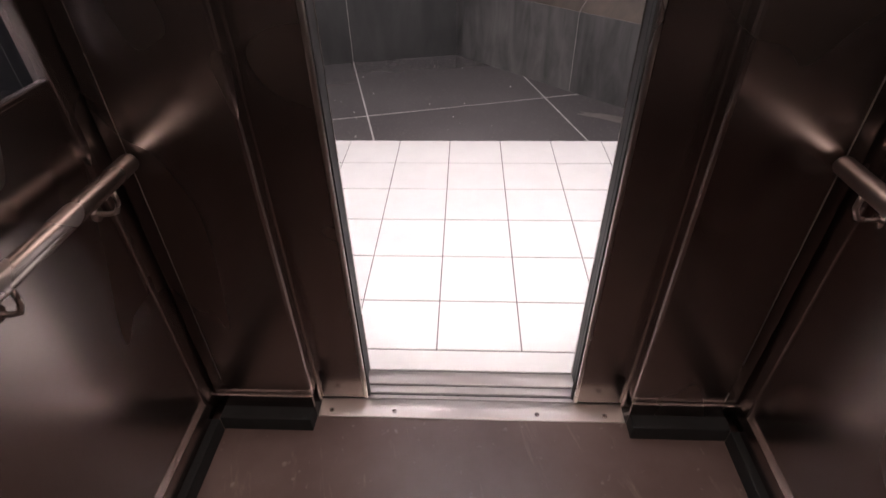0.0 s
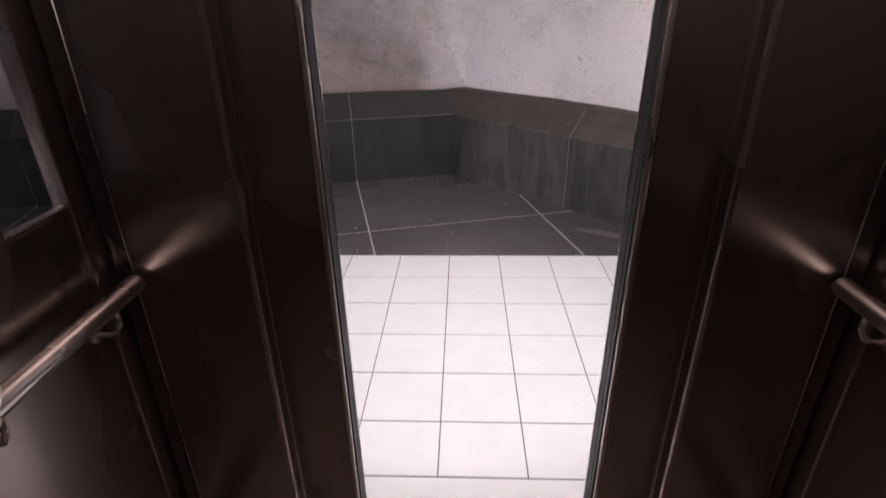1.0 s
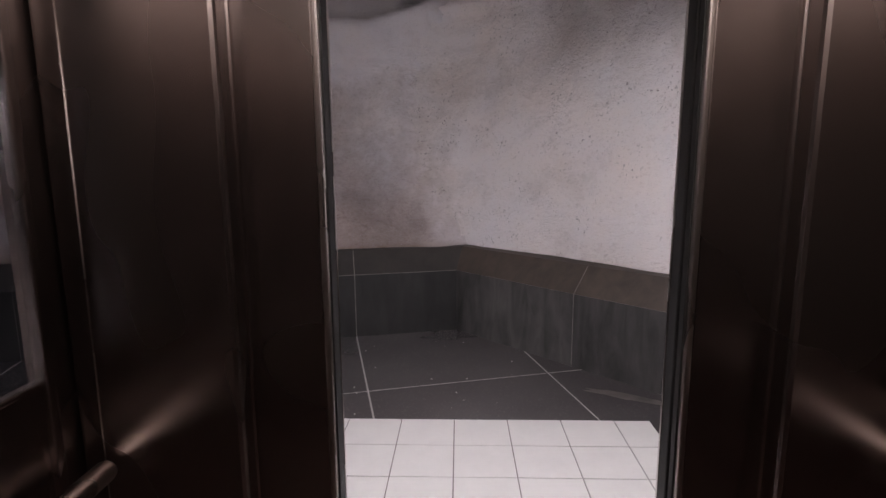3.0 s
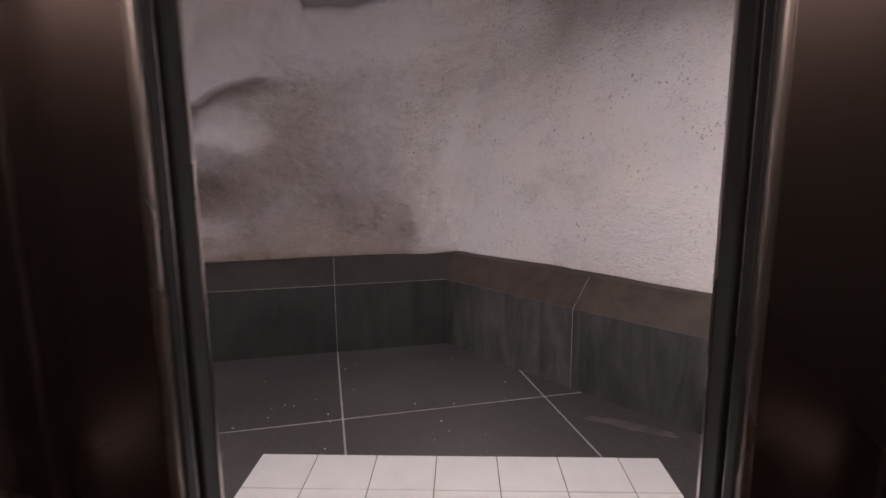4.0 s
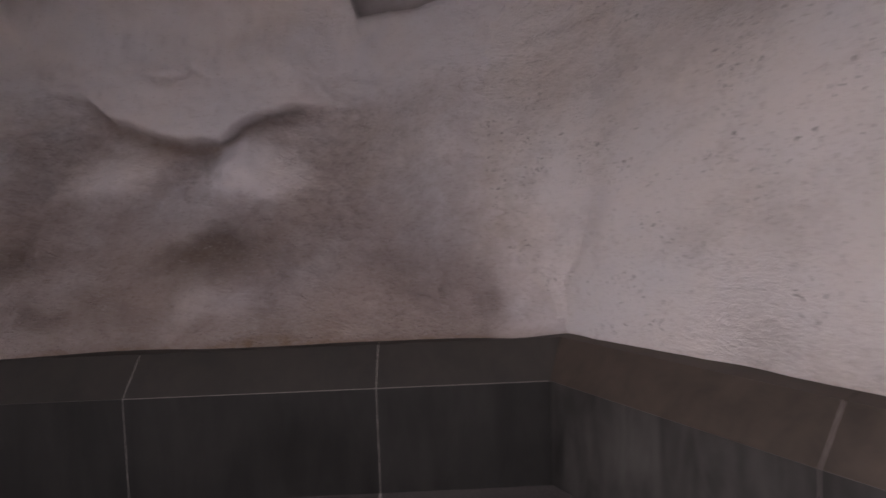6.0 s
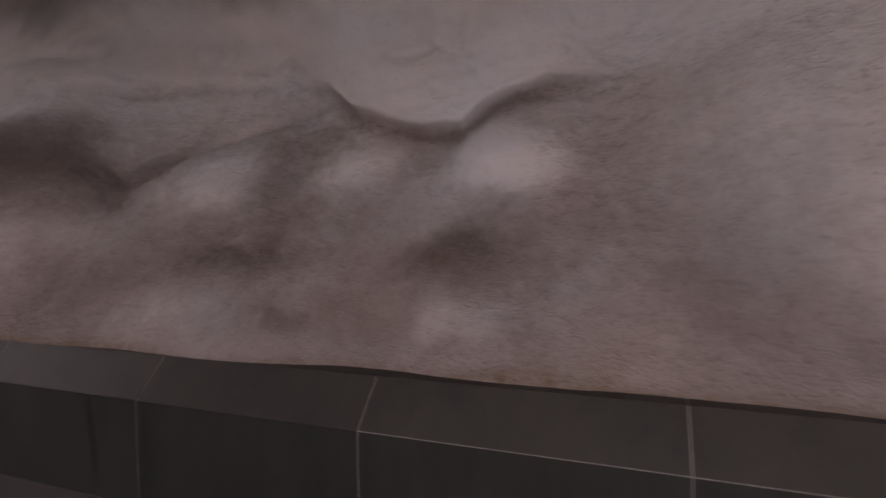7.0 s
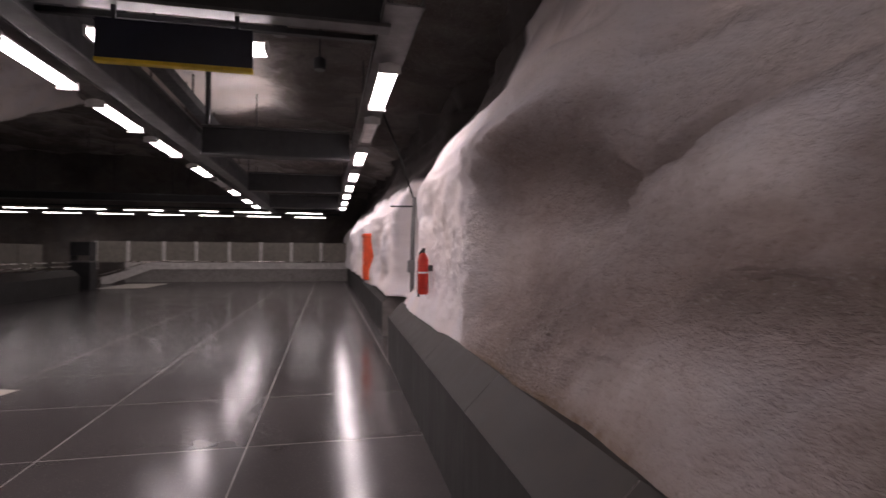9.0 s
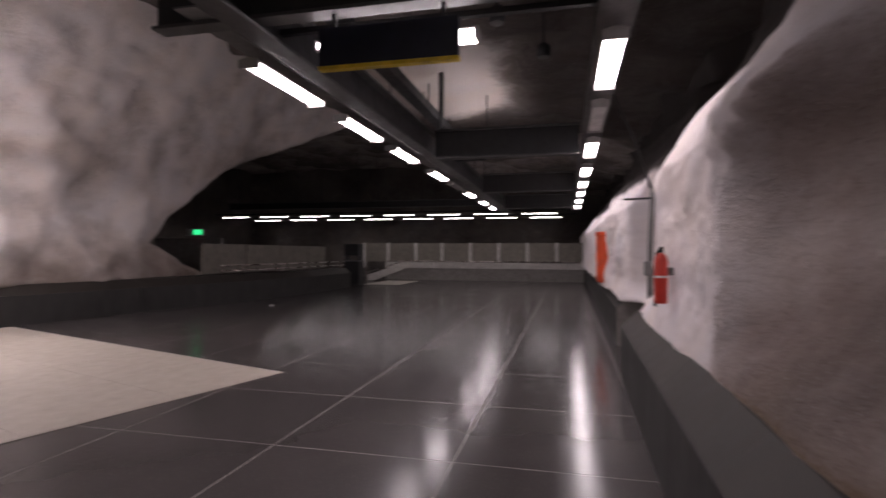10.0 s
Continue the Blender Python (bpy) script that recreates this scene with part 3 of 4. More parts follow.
# ---- the lift ----
W, BACK, HI = 0.83, -2.0, 2.35          # half width, rear wall, ceiling height of the car
lift = thing("elevator_car", CAR, "lift car lined with dark brushed stainless steel", "elevator")
part("car_floor", box(B(), -W, W, BACK, -0.06, -0.06, 0.004), VINYL, lift, "brown speckled vinyl floor with pale scuffs")
# right wall and rear wall
part("side_wall", box(B(), W, W + 0.04, BACK, -0.012, 0.0, HI), STEEL, lift)
part("rear_wall", box(B(), -W - 0.04, W + 0.04, BACK - 0.04, BACK, 0.0, HI), STEEL, lift)
part("car_ceiling", box(B(), -W - 0.04, W + 0.04, BACK - 0.04, 0.09, HI, HI + 0.05), STEEL, lift)
panel = part("ceiling_light", box(B(), -0.45, 0.45, -1.75, -0.35, HI - 0.035, HI - 0.003, 0.008), CAR_LAMP, lift, "dim warm ceiling panel")
# left wall round a window
wv0, wv1, wz0, wz1 = -0.29, -0.105, 1.143, 2.08
for v0, v1, z0, z1 in ((BACK, -0.012, 0.0, wz0), (BACK, -0.012, wz1, HI), (BACK, wv0, wz0, wz1), (wv1, -0.012, wz0, wz1)):
    part("wall_panel", box(B(), -W - 0.04, -W, v0, v1, z0, z1), STEEL, lift)
win = part("window", box(B(), -W - 0.025, -W - 0.018, wv0, wv1, wz0, wz1), GLASS, lift, "clear side window")
win.visible_shadow = False
for nm, (a, b, c, d) in (("sill_bead", (wv0, wv1, wz0, wz0 + 0.012)), ("head_bead", (wv0, wv1, wz1 - 0.012, wz1)), ("front_bead", (wv1 - 0.012, wv1, wz0, wz1)), ("rear_bead", (wv0, wv0 + 0.012, wz0, wz1))):
    part(nm, box(B(), -W - 0.017, -W + 0.004, a, b, c, d, 0.003), STEEL, win)
for s in (-1, 1):
    lo, hi = (0.505, W)
    def sx(a, b):
        return (min(s * a, s * b), max(s * a, s * b))
    # return panel with its rounded jamb edge
    part("return_panel", box(B(), *sx(lo, hi - 0.004), -0.055, 0.0, 0.10, HI - 0.002, 0.010), STEEL, lift)
    part("joint_strip", tube(B(), [(s * (hi - 0.046), -0.0563, 0.125), (s * (hi - 0.056), -0.0563, HI - 0.003)], 0.0011, 8), STEEL_EDGE, lift, "thin bright joint strip", True)
    part("skirting_bead", tube(B(), [(s * (hi - 0.011), BACK, 0.135), (s * (hi - 0.011), -0.07, 0.135)], 0.0016, 8), STEEL_EDGE, lift, "thin bright edge", True)
    part("corner_strip", box(B(), *sx(hi - 0.014, hi + 0.002), -0.125, -0.105, 0.12, HI - 0.003, 0.004), STEEL, lift)
    part("door_post", box(B(), *sx(lo - 0.004, lo + 0.04), -0.003, 0.05, 0.0, HI - 0.002, 0.006), STEEL, lift)
    # skirtings: steel band above, black recess below
    part("skirting", box(B(), *sx(lo - 0.002, hi), -0.068, -0.058, 0.06, 0.115, 0.001), STEEL, lift)
    part("kick_board", box(B(), *sx(lo, hi - 0.03), -0.115, -0.058, 0.0, 0.062, 0.004), KICK, lift, "black rubber kick board")
    part("kick_board", box(B(), *sx(hi - 0.035, hi - 0.001), BACK, -0.118, 0.0, 0.062, 0.004), KICK, lift, "black rubber kick board")
    part("skirting", box(B(), *sx(hi - 0.012, hi - 0.001), BACK, -0.07, 0.066, 0.135, 0.001), STEEL, lift)
    # handrail with hooked brackets
    u = s * (W - 0.062)
    rail = part("handrail", tube(B(), [(u, -1.7, 0.953), (u, -0.078, 0.953), (u, -0.070, 0.953)], [0.0215, 0.0215, 0.019], 24), RAIL, lift, "round stainless steel handrail", True)
    for v in (-0.16, -0.47, -0.9, -1.33):
        arc = [(u, v, 0.935), (u, v, 0.90), (u + s * 0.012, v, 0.878), (u + s * 0.03, v, 0.872), (u + s * 0.061, v, 0.872)]
        part("bracket", tube(B(), arc, 0.006, 8), RAIL, rail, "", True)
        part("rosette", tube(B(), [(u + s * 0.056, v, 0.872), (u + s * 0.0615, v, 0.872)], 0.018, 14), RAIL, rail, "", True)
sill = part("car_sill", box(B(), -0.502, 0.502, -0.060, 0.012, -0.05, 0.008, 0.002), SILL, lift, "worn metal door sill")
for x in (-0.46, -0.25, 0.22, 0.44):
    part("screw", tube(B(), [(x, -0.038, 0.006), (x, -0.038, 0.0095), (x, -0.038, 0.010)], [0.008, 0.008, 0.005], 12), STEEL, sill)
for a, b in ((0.016, 0.030), (0.040, 0.070)):
    part("door_track", box(B(), -0.95, 0.95, a, b, -0.05, 0.005), SILL, lift)
part("header", box(B(), -0.95, 0.95, -0.055, 0.06, 2.10, HI - 0.002), STEEL, lift)

OPEN = 0.345                               # half of the gap between the doors
for s in (-1, 1):
    def sx(a, b):
        return (min(s * a, s * b), max(s * a, s * b))
    door = thing("elevator_door", CAR, "sliding dark stainless lift car door, half open", "door", "", "car doors")
    part("door_leaf", box(B(), *sx(OPEN + 0.012, OPEN + 0.56), 0.012, 0.045, 0.012, 2.11, 0.004), STEEL, door)
    part("leading_edge", box(B(), *sx(OPEN, OPEN + 0.013), 0.006, 0.05, 0.012, 2.11, 0.004), STEEL_EDGE, door, "bright folded leading edge")
    part("rubber_strip", box(B(), *sx(OPEN - 0.004, OPEN + 0.001), 0.018, 0.038, 0.012, 2.11, 0.001), BLACK, door)
    shaft = thing("landing_door", CAR, "sliding stainless landing door, half open", "door", "", "landing doors")
    part("door_leaf", box(B(), *sx(OPEN + 0.024, OPEN + 0.56), 0.095, 0.13, 0.014, 2.11, 0.004), STEEL, shaft)
    part("leading_edge", box(B(), *sx(OPEN + 0.012, OPEN + 0.025), 0.088, 0.137, 0.014, 2.11, 0.004), BLACK, shaft, "dark leading edge")
    part("edge_bead", box(B(), *sx(OPEN + 0.010, OPEN + 0.013), 0.126, 0.134, 0.014, 2.11), STEEL_EDGE, shaft)

gate = thing("door_1", CAR, "stainless steel portal of the lift landing", "doorway", "structure")
part("landing_sill", box(B(), -0.95, 0.95, 0.078, 0.134, -0.05, 0.006, 0.002), SILL, gate)
part("threshold", box(B(), -0.60, 0.60, 0.140, 0.232, -0.05, 0.007, 0.002), TILE, gate)
for s in (-1, 1):
    def sx(a, b):
        return (min(s * a, s * b), max(s * a, s * b))
    part("jamb", box(B(), *sx(0.515, 0.57), 0.225, 0.362, 0.0, 2.25, 0.006), STEEL_EDGE, gate, "brushed steel jamb")
    part("jamb_edge", box(B(), *sx(0.510, 0.518), 0.354, 0.370, 0.0, 2.25, 0.003), STEEL, gate)
    part("pocket", box(B(), *sx(0.93, 0.97), 0.055, 0.225, 0.0, 2.25), PAINT_DARK, gate)
part("lintel", box(B(), -0.57, 0.57, 0.14, 0.375, 2.12, 2.25, 0.004), STEEL, gate)
housing = thing("lift_housing", CAR, "dark steel clad front of the lift tower", "wall", "structure")
for a, b, c, d in ((-0.98, -0.575, 0.0, 3.6), (0.575, 0.98, 0.0, 3.6), (-0.575, 0.575, 2.255, 3.6)):
    part("cladding", box(B(), a + 0.003, b - 0.003, 0.235, 0.36, c, d, 0.004), PAINT_GREY, housing)

# unseen panels added to keep hall lamplight out of the side window
for u0, u1 in ((-0.98, -0.90), (0.90, 0.98)):
    part("side_light_block", box(B(), u0, u1, -2.15, -0.33, 0.0, 3.6, 0.004), PAINT_GREY, housing)
part("rear_cladding", box(B(), -0.98, 0.98, -2.23, -2.15, 0.0, 3.6, 0.004), PAINT_GREY, housing)


# ---- lamps ----
def luminaire(length, material, label, group, slim=1.0):
    """Slim ceiling luminaire along local x, its underside at z = 0."""
    lamp = thing("ceiling_luminaire", Matrix.Identity(4), label, "lamp", "", group)
    h = length / 2
    prof = [(-0.09, 0.075), (-0.075, 0.10), (-0.03, 0.115), (0.03, 0.115), (0.075, 0.10), (0.09, 0.075)]
    bm = B()
    prism(bm, prof, lambda c: Vector((-h, c[0], c[1])), lambda c: Vector((h, c[0], c[1])))
    part("housing", bm, HOUSING, lamp)
    w = 0.10 if slim > 0.9 else 0.078
    lens = [(-w, 0.074), (-w, 0.074 - 0.039 * slim), (-0.7 * w, 0.074 - 0.054 * slim), (0.7 * w, 0.074 - 0.054 * slim), (w, 0.074 - 0.039 * slim), (w, 0.074)]
    bm = B()
    prism(bm, lens, lambda c: Vector((-h + 0.03, c[0], c[1])), lambda c: Vector((h - 0.03, c[0], c[1])))
    part("diffuser", bm, material, lamp, "glowing white diffuser" if material is not LAMP_OFF else "unlit white diffuser")
    for s in (-1, 1):
        part("end_cap", box(B(), min(s * h, s * (h - 0.03)), max(s * h, s * (h - 0.03)), -0.102, 0.102, 0.016, 0.10, 0.006), HOUSING, lamp)
        part("hanger", tube(B(), [(s * h * 0.7, 0, 0.108), (s * h * 0.7, 0, 0.205)], 0.006, 8), PAINT_DARK, lamp)
    return lamp


lit = luminaire(1.34, LAMP, "lit fluorescent luminaire in a row under the cable tray", "hall luminaires", 0.6)
lit.matrix_world = pose(-5.82, 5.57, 3.02)
off = luminaire(1.34, LAMP_OFF, "unlit fluorescent luminaire in the row", "hall luminaires", 0.6)
off.matrix_world = pose(-7.76, 5.57, 3.02)
for x in (-9.75, -12.1, -14.1, -16.15, -18.3, -20.5):
    copy_thing(lit, pose(x, 5.58, 3.02))
for x in (-5.77, -7.73, -9.68, -12.15, -16.0, -18.5, -20.6):
    copy_thing(lit, pose(x, 2.42, 3.02))
copy_thing(off, pose(-14.1, 2.42, 3.02))
far = luminaire(1.5, LAMP_FAR, "slim lit luminaire across the hall end", "far luminaires", 0.4)
far.matrix_world = pose(-23.8, 1.95, 3.02, 0, 0, 90)
for k in (0, 2, 3, 4, 5, 6, 7):
    copy_thing(far, pose(-23.8, 4.05 - 2.1 * k, 3.02, 0, 0, 90))
for k in range(8):
    copy_thing(far, pose(-26.4, 4.2 - 2.1 * k, 3.02, 0, 0, 90))
for x, y0 in ((-23.8, -11.8), (-26.4, -11.6)):
    rail_bm = box(B(), x - 0.03, x + 0.03, y0, 5.6, 3.20, 3.26)
    for q in range(6):
        tube(rail_bm, [(x, 5.0 - 3.1 * q, 3.25), (x, 5.0 - 3.1 * q, 6.4)], 0.012, 8)
    solo("lamp_rail", rail_bm, PAINT_DARK, "dark steel channel carrying the far luminaires", "rail")
landing = luminaire(1.34, LANDING_LAMP, "lit luminaire above the lift landing", "landing luminaires")
landing.matrix_world = CAR @ pose(-0.55, 0.52, 2.62)
copy_thing(landing, CAR @ pose(0.82, 0.52, 2.62))


bracket = thing("lamp_bracket", CAR, "dark steel arm carrying the landing luminaires", "bracket")
part("bar", box(B(), -1.2, 1.45, 0.48, 0.56, 2.825, 2.87, 0.004), PAINT_DARK, bracket)
for u in (-0.7, 0.7):
    part("arm", box(B(), u - 0.03, u + 0.03, 0.362, 0.48, 2.83, 2.865, 0.004), PAINT_DARK, bracket)


# ---- steelwork under the vault ----
def i_beam(length, depth, width, label):
    """Rolled beam along local x, bottom at z = 0."""
    beam = thing("steel_beam", Matrix.Identity(4), label, "beam", "", "roof beams")
    part("web", box(B(), 0, length, -0.012, 0.012, 0.03, depth - 0.03), PAINT_DARK, beam)
    part("lower_flange", box(B(), 0, length, -width / 2, width / 2, 0.0, 0.03, 0.004), BEAM_GREY, beam)
    part("upper_flange", box(B(), 0, length, -width / 2, width / 2, depth - 0.03, depth, 0.004), BEAM_GREY, beam)
    return beam


i_beam(20.0, 0.42, 0.22, "long dark painted steel beam under the rock vault").matrix_world = pose(-24.0, 2.80, 3.10)
cross = i_beam(2.48, 0.52, 0.20, "dark cross beam between the lamp rows")
cross.matrix_world = pose(-10.0, 2.92, 3.04, 0, 0, 90)
for x in (-15.3, -20.6):
    copy_thing(cross, pose(x, 2.92, 3.04, 0, 0, 90))
i_beam(3.55, 0.30, 0.16, "dark cross beam above the hanging sign").matrix_world = pose(-4.57, 1.95, 3.17, 0, 0, 90)
i_beam(12.0, 0.30, 0.2, "far cross beam in front of the dark rock").matrix_world = pose(-21.6, -9.5, 3.25, 0, 0, 90)
tray = thing("cable_tray", pose(0, 0, 0), "grey perforated cable tray carrying the luminaires", "cable tray")
part("tray_floor", box(B(), -24.0, -4.2, 5.42, 5.72, 3.21, 3.225), PAINT_GREY, tray)
for y in (5.42, 5.71):
    part("tray_side", box(B(), -24.0, -4.2, y, y + 0.012, 3.21, 3.29), PAINT_GREY, tray)
for x in spread(-23, -5, 9):
    part("tray_hanger", tube(B(), [(x, 5.57, 3.225), (x, 5.57, 4.6)], 0.012, 8), PAINT_DARK, tray)
tray = thing("cable_tray", pose(0, 0, 0), "narrow tray over the second luminaire row", "cable tray")
part("tray_floor", box(B(), -24.0, -4.3, 2.32, 2.52, 3.21, 3.225), PAINT_GREY, tray)
for x in spread(-23, -5, 9):
    part("tray_hanger", tube(B(), [(x, 2.42, 3.225), (x, 2.42, 4.6)], 0.012, 8), PAINT_DARK, tray)
duct = thing("service_channel", pose(0, 0, 0), "dark steel service channel below the vault", "channel")
part("channel", box(B(), -12.6, -5.0, 2.52, 2.74, 4.0, 4.10, 0.006), PAINT_DARK, duct)
for y in (2.52, 2.73):
    part("lip", box(B(), -12.6, -5.0, y - 0.006, y + 0.016, 4.10, 4.15), PAINT_DARK, duct)
for x in (-6.2, -8.4, -10.6, -12.4):
    part("hanger", tube(B(), [(x, 2.63, 4.10), (x, 2.63, 5.1)], 0.014, 8), PAINT_DARK, duct)
drop = thing("drop_pipe", pose(-10.3, 2.95, 3.54), "dark vertical pipe from the vault to the beam", "pipe")
part("pipe", tube(B(), [(0, 0, 0), (0, 0, 1.4)], 0.045, 12), PAINT_DARK, drop, "", True)
part("flange", tube(B(), [(0, 0, 0.0), (0, 0, 0.03)], 0.09, 12), PAINT_DARK, drop)

sign = thing("hanging_sign", pose(-4.57, 3.925, 2.75), "dark navy hanging sign with a yellow lower edge", "sign")
part("panel", box(B(), -0.03, 0.03, -0.535, 0.535, 0.028, 0.315, 0.004), NAVY, sign)
part("edge_strip", box(B(), -0.034, 0.034, -0.537, 0.537, 0.0, 0.028, 0.003), YELLOW, sign, "yellow lower edge")
for y in (-0.42, 0.42):
    part("hanger", box(B(), -0.012, 0.012, y - 0.015, y + 0.015, 0.315, 0.425), PAINT_DARK, sign)
short = luminaire(1.36, LAMP, "lit luminaire behind the hanging sign", "sign luminaires")
short.matrix_world = pose(-5.0, 3.85, 3.04, 0, 0, 90)


# ---- wall equipment ----
ext = thing("fire_extinguisher", pose(-5.30, 5.915, 1.0), "red fire extinguisher hung on the rock wall", "fire extinguisher")
body = tube(B(), [(0, 0, 0), (0, 0, 0.008), (0, 0, 0.03), (0, 0, 0.33), (0, 0, 0.365), (0, 0, 0.385), (0, 0, 0.395)], [0.041, 0.047, 0.050, 0.050, 0.041, 0.026, 0.02], 24)
part("cylinder", body, RED, ext, "glossy red cylinder", True)
part("valve", tube(B(), [(0, 0, 0.39), (0, 0, 0.43)], 0.018, 12), BLACK, ext, "", True)
part("lever", box(B(), -0.03, 0.045, -0.012, 0.012, 0.425, 0.44, 0.003), BLACK, ext)
part("hose", tube(B(), [(-0.02, -0.01, 0.415), (-0.075, -0.02, 0.39), (-0.09, -0.03, 0.30), (-0.088, -0.03, 0.05), (-0.085, -0.03, -0.03)], 0.011, 10), BLACK, ext, "black rubber hose", True)
part("label_band", tube(B(), [(0, 0, 0.20), (0, 0, 0.215)], 0.0506, 24, False), WHITE, ext, "pale printed label", True)
part("wall_bracket", box(B(), -0.02, 0.02, 0.045, 0.09, 0.22, 0.28, 0.004), PAINT_GREY, ext)

cab = thing("emergency_cabinet", pose(-12.1, 5.80, 0.80), "orange red emergency post fixed to the rock wall", "cabinet")
part("body", box(B(), -0.2, 0.2, 0.0, 0.25, 0.0, 0.97, 0.03), ORANGE, cab)
part("hood", box(B(), -0.22, 0.22, -0.03, 0.26, 0.93, 1.02, 0.03), ORANGE, cab)
part("door", box(B(), -0.18, 0.18, -0.012, 0.0, 0.40, 0.90, 0.006), ORANGE, cab)
part("handle", box(B(), 0.10, 0.13, -0.03, -0.012, 0.62, 0.76, 0.004), STEEL_EDGE, cab, "steel handle")
part("kick_plate", box(B(), -0.18, 0.18, -0.012, 0.0, 0.06, 0.34, 0.006), ORANGE, cab)

pipe = thing("wall_conduit", pose(-7.12, 6.10, 0.72), "grey cable conduit running up the rock edge", "pipe")
part("tube", tube(B(), [(0, 0, 0), (0, 0, 0.8), (-0.02, 0.03, 1.4)], 0.028, 12), PAINT_GREY, pipe, "", True)
part("junction_box", box(B(), -0.05, 0.05, -0.06, 0.03, 0.42, 0.58, 0.01), PAINT_GREY, pipe)
part("arm", tube(B(), [(0, 0, 1.28), (-0.5, -0.22, 1.32)], 0.012, 8), PAINT_DARK, pipe)


# ---- far end of the hall ----
fence = thing("glazed_fence", pose(-26.8, 0, 0), "parapet with beige glazed panels across the hall end", "fence")
part("base_wall", box(B(), -0.15, 0.15, -3.9, 6.0, 0.0, 0.60, 0.01), CONCRETE, fence)
part("coping", box(B(), -0.19, 0.19, -3.9, 6.0, 0.60, 0.90, 0.01), CONCRETE_PALE, fence)
ys = [-5.15, -3.82, -2.33, -0.95, 0.50, 1.92, 3.32, 4.72, 6.0]
for y in ys:
    part("post", box(B(), -0.06, 0.06, y - 0.07, y + 0.07, 0.60, 1.88, 0.006), CONCRETE_PALE, fence)
for a, b in zip(ys, ys[1:]):
    part("panel", box(B(), -0.02, 0.02, a + 0.075, b - 0.075, 0.92, 1.86), PANEL_BEIGE, fence)
part("rail", tube(B(), [(0.25, -3.9, 0.95), (0.25, 5.9, 0.95)], 0.022, 10), RAIL, fence, "", True)
fence = thing("side_fence", pose(0, 6.05, 0), "pale side parapet beside the hall end", "fence")
part("coping", box(B(), -26.6, -20.5, 0.02, 0.30, 0.78, 1.0, 0.01), CONCRETE_PALE, fence)
part("panel", box(B(), -26.6, -20.5, 0.1, 0.16, 1.0, 1.9), CONCRETE_PALE, fence)
part("rail", tube(B(), [(-26.4, -0.08, 0.95), (-20.4, -0.08, 0.95), (-20.2, -0.05, 0.85)], 0.022, 10), RAIL, fence, "", True)

lf = thing("plinth_fence", pose(0, 0, 0), "dim beige fence with steel rails on the plinth", "fence")
for a, b in ((-13.4, -15.4), (-15.45, -17.4), (-17.45, -19.4), (-19.45, -20.9)):
    part("panel", box(B(), b, a, -4.55, -4.50, 0.76, 1.62), PANEL_BEIGE, lf)
for z in (0.88, 1.02):
    part("rail", tube(B(), [(-13.2, -3.75, z), (-20.6, -3.55, z)], 0.02, 10), RAIL, lf, "", True)
for x in (-14.0, -16.2, -18.4, -20.5):
    part("rail_post", tube(B(), [(x, -3.68, 0.74), (x, -3.68, 1.02)], 0.016, 8), RAIL, lf, "", True)
binn = thing("litter_bin", pose(-22.1, -3.75, 0), "black square litter bin with a hooded top", "bin")
part("body", box(B(), -0.3, 0.3, -0.35, 0.35, 0.0, 1.0, 0.02), PAINT_DARK, binn)
part("rim", box(B(), -0.32, 0.32, -0.37, 0.37, 1.0, 1.05, 0.01), PAINT_GREY, binn)
part("hood", box(B(), -0.28, 0.28, -0.33, 0.33, 1.25, 1.75, 0.02), PAINT_DARK, binn)
for y in (-0.3, 0.3):
    part("strut", box(B(), -0.26, 0.26, y - 0.015, y + 0.015, 1.05, 1.25), PAINT_DARK, binn)
stair = thing("stair_rail", pose(-25.2, -2.3, 0), "sloping pale stair parapet with steel handrail", "handrail")
bm = B()
prism(bm, [(-2.0, 0.02), (-2.0, 0.30), (0.0, 0.92), (1.3, 0.92), (1.3, 0.70), (0.1, 0.70), (-1.7, 0.02)], lambda c: Vector((-0.06, c[0], c[1])), lambda c: Vector((0.06, c[0], c[1])))
part("stringer", bm, CONCRETE_PALE, stair)
part("rail", tube(B(), [(0.1, -2.0, 0.42), (0.1, 0.0, 1.0), (0.1, 1.3, 1.0)], 0.02, 10), RAIL, stair, "", True)

exit_sign = thing("exit_sign", pose(-16.0, -6.8, 1.93), "small green lit exit sign", "sign")
part("case", box(B(), -0.05, 0.02, -0.30, 0.30, 0.0, 0.22, 0.01), WHITE, exit_sign)
part("face", box(B(), 0.021, 0.028, -0.05, 0.27, 0.03, 0.19), GREEN, exit_sign, "glowing green face")
part("hanger", tube(B(), [(-0.02, 0, 0.22), (-0.02, 0, 2.9)], 0.012, 8), PAINT_DARK, exit_sign)
kiosk = solo("grey_partition", box(B(), -16.4, -16.2, -8.6, -6.0, 0.0, 1.85, 0.02), CONCRETE, "grey partition behind the rock pillar", "partition")
bar = solo("lamp_bar", box(B(), -5.03, -4.97, 2.80, 5.45, 3.243, 3.29, 0.004), PAINT_DARK, "dark steel bar carrying the luminaire behind the sign", "bar")
# fill lamp added out of view to brighten the north rock
dim = luminaire(1.34, LAMP_FILL, "unseen dim luminaire added to brighten the rock beside the landing", "landing luminaires")
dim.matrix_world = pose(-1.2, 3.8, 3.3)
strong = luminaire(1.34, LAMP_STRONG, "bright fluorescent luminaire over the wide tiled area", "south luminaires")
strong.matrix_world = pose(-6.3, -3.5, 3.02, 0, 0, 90)
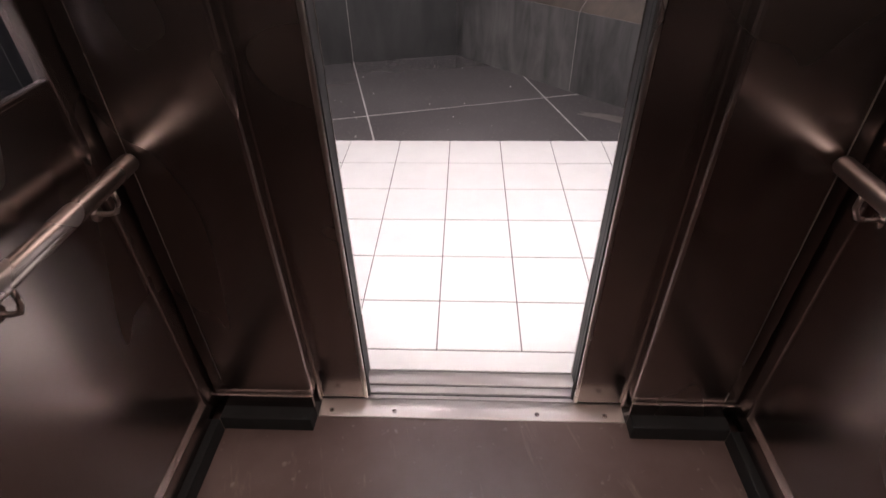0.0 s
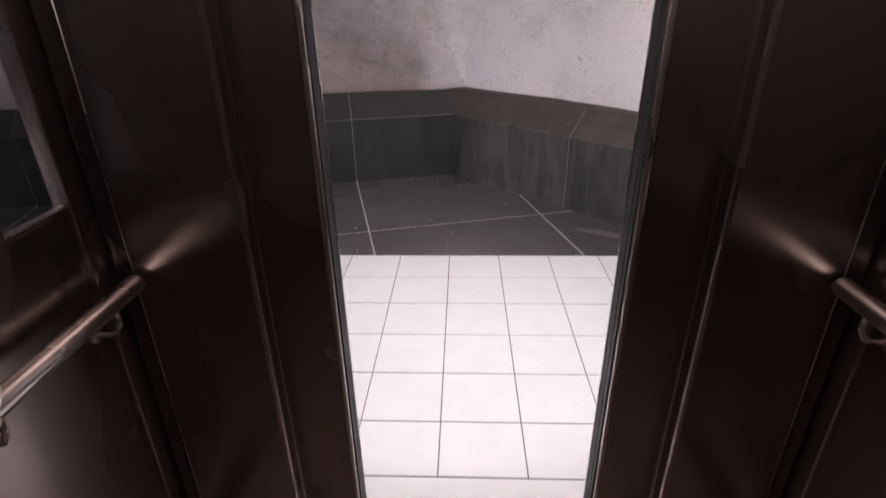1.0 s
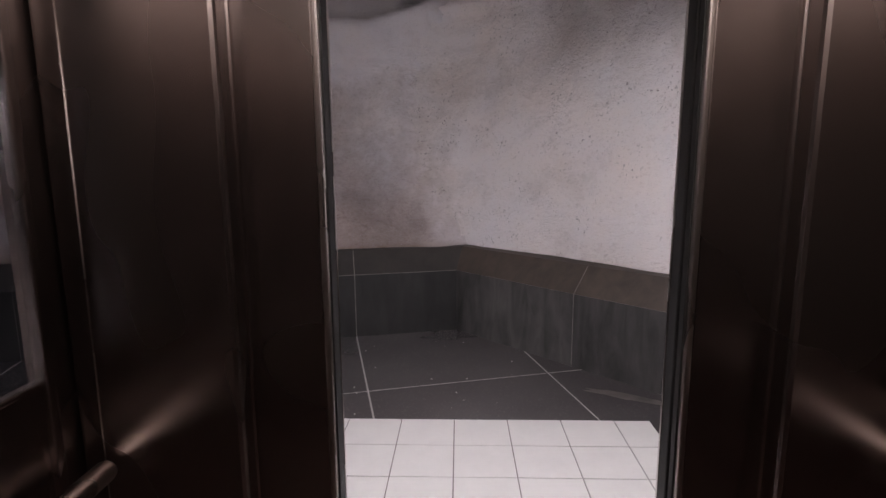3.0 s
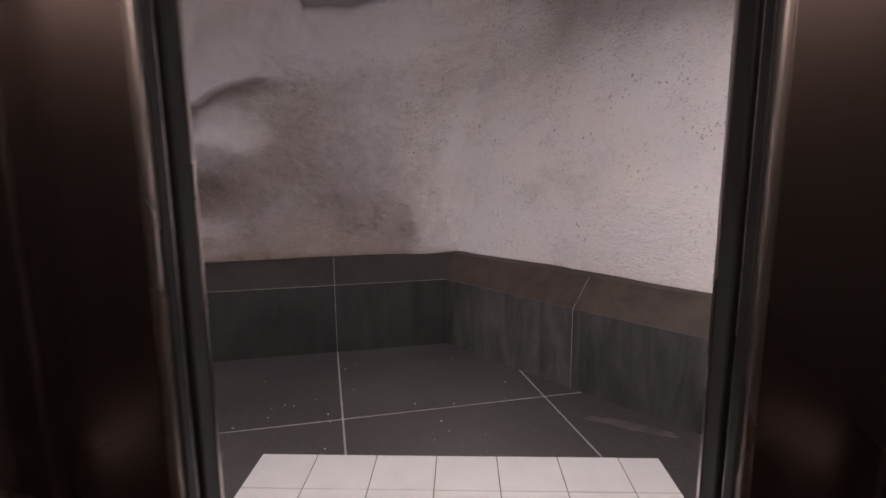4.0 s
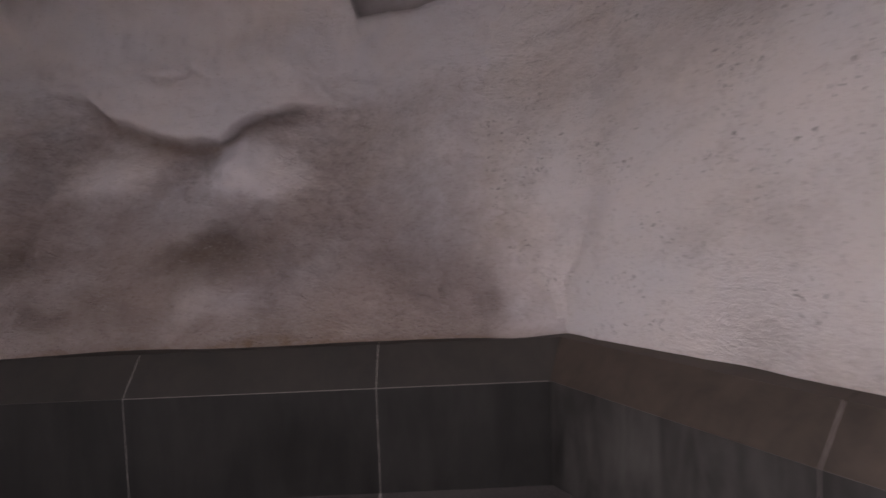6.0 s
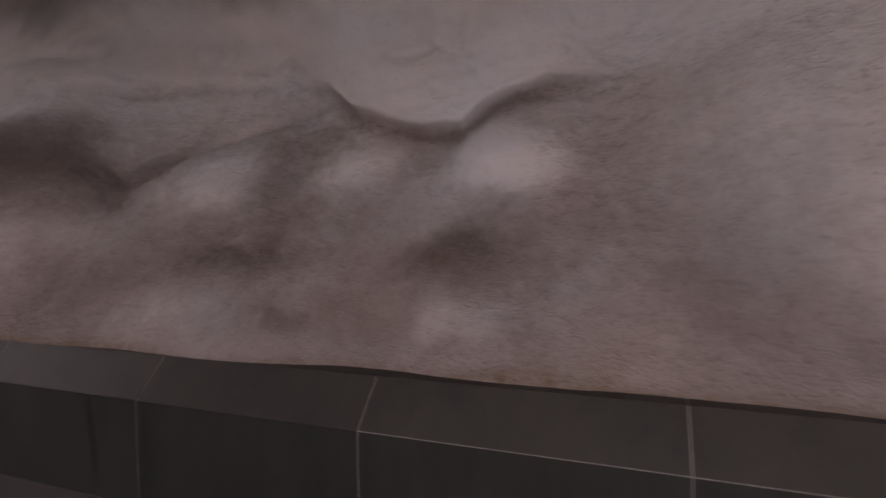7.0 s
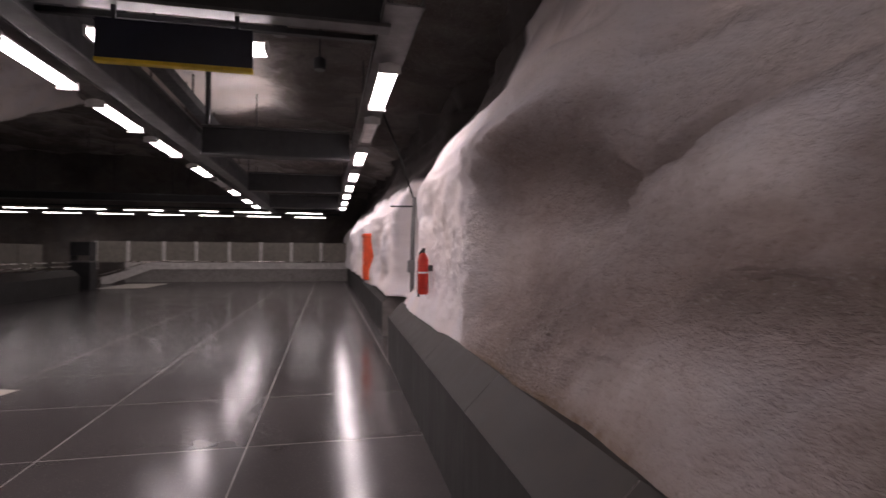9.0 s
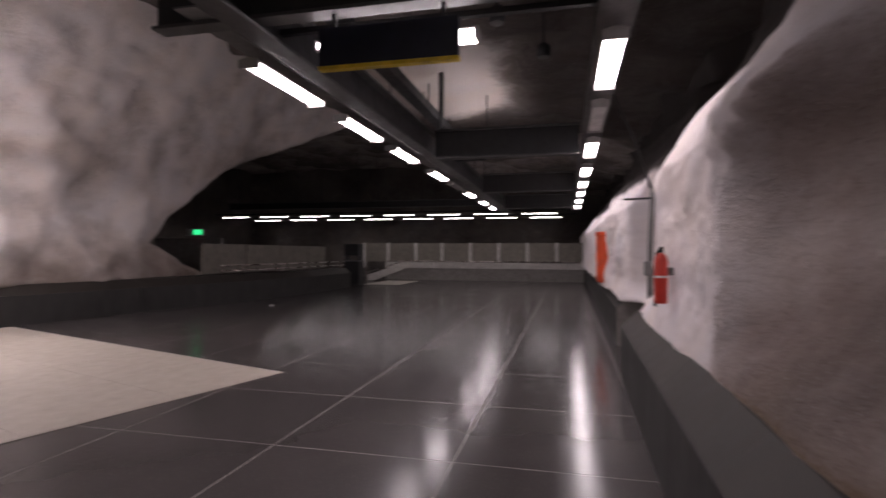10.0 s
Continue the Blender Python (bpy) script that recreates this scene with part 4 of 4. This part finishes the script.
# unseen luminaires added over the wide tiled area (for the pillar) and beside the lift
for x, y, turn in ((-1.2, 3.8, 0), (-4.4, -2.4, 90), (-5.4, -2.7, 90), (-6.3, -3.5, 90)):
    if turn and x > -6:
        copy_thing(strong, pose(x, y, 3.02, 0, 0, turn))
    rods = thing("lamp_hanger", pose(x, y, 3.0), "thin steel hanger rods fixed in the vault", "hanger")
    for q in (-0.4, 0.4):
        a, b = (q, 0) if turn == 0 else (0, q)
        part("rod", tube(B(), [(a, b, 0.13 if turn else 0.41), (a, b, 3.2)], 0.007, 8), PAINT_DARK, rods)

# small fittings under the vault and on the beams
for x, y, z in ((-6.3, 4.5, 3.75), (-7.9, 4.9, 3.95), (-11.6, 3.6, 3.6)):
    speaker = thing("ceiling_speaker", pose(x, y, z), "small dark loudspeaker hanging under the rock vault", "loudspeaker", "", "ceiling speakers")
    part("can", tube(B(), [(0, 0, 0), (0, 0, 0.02), (0, 0, 0.14), (0, 0, 0.17)], [0.07, 0.085, 0.085, 0.05], 16), PAINT_DARK, speaker, "", True)
    part("grille", tube(B(), [(0, 0, -0.006), (0, 0, 0.0)], 0.07, 16), PAINT_GREY, speaker)
    part("stem", tube(B(), [(0, 0, 0.165), (0, 0, 1.2)], 0.012, 8), PAINT_DARK, speaker)
cable = thing("cable_bundle", pose(0, 0, 0), "black cables sagging along the cable tray", "cable")
for k, y in enumerate((5.49, 5.53, 5.60, 5.65)):
    pts = [(-4.3 - 0.6 * i, y + 0.012 * math.sin(1.7 * i + k), 3.24 + 0.006 * math.sin(2.1 * i + 2 * k)) for i in range(33)]
    part("cable", tube(B(), pts, 0.011, 8), BLACK, cable, "", True)
wire = thing("wall_cable", pose(0, 0, 0), "thin cable stapled over the white rock", "cable")
part("cable", tube(B(), [(-7.15, 6.11, 2.12), (-7.3, 5.95, 2.7), (-7.2, 5.72, 3.2)], 0.012, 8), BLACK, wire, "", True)
litter = thing("paper_scrap", pose(-13.1, -2.2, 0.001), "small crumpled paper scrap on the hall floor", "litter")
bm = B()
bmesh.ops.create_icosphere(bm, subdivisions=2, radius=0.05)
for v in bm.verts:
    v.co = Vector((v.co.x * 1.4, v.co.y, 0.02 + v.co.z * 0.35)) * (1 + 0.25 * noise.noise(v.co * 40))
part("scrap", bm, WHITE, litter)
# grit lying on the dark floor near the landing
grit = B()
for k in range(40):
    x, y = random.uniform(-0.3, 2.4), random.uniform(4.0, 5.5)
    if x - 1.7 > (5.5 - y) * 0.55:
        continue
    r = random.uniform(0.002, 0.005)
    box(grit, x - r, x + r, y - r * 0.8, y + r * 0.8, 0.0003, 0.0003 + r)
tagged(solo("floor_grit", grit, GROUT, "pale crumbs of plaster on the dark floor", "grit"), "", "", "", "stuff")

# unseen fill lamps, added behind the beams to brighten the vault
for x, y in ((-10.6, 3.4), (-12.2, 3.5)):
    up = thing("uplight", pose(x, y, 3.42), "unseen lamp added to brighten the rock vault", "lamp", "", "uplights")
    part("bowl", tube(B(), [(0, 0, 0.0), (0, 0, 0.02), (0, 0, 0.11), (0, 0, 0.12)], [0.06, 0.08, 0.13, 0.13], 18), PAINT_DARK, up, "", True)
    part("lens", tube(B(), [(0, 0, 0.121), (0, 0, 0.126)], 0.115, 18), VAULT_FILL, up, "glowing lens facing the vault")
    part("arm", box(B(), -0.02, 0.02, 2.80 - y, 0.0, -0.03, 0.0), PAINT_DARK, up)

# dusty patch where grit has been trodden against the plinth
dust = B()
ring = [dust.verts.new((2.58 + 0.17 * r * math.cos(a) - 0.10 * r * math.sin(a), 3.98 - 0.10 * r * math.cos(a) + 0.13 * r * math.sin(a), 0.0012))
        for a, r in [(2 * math.pi * k / 40, 1 + 0.35 * noise.noise((3 * math.cos(k * 0.157), 3 * math.sin(k * 0.157), 0.4))) for k in range(40)]]
dust.faces.new(ring)
patch = solo("dust_patch", dust, plain("brown_dust", (0.068, 0.055, 0.050), 0.9, 0, 0.5), "thin brown dust trodden on the dark floor", "dust")
tagged(patch, "", "", "", "stuff")
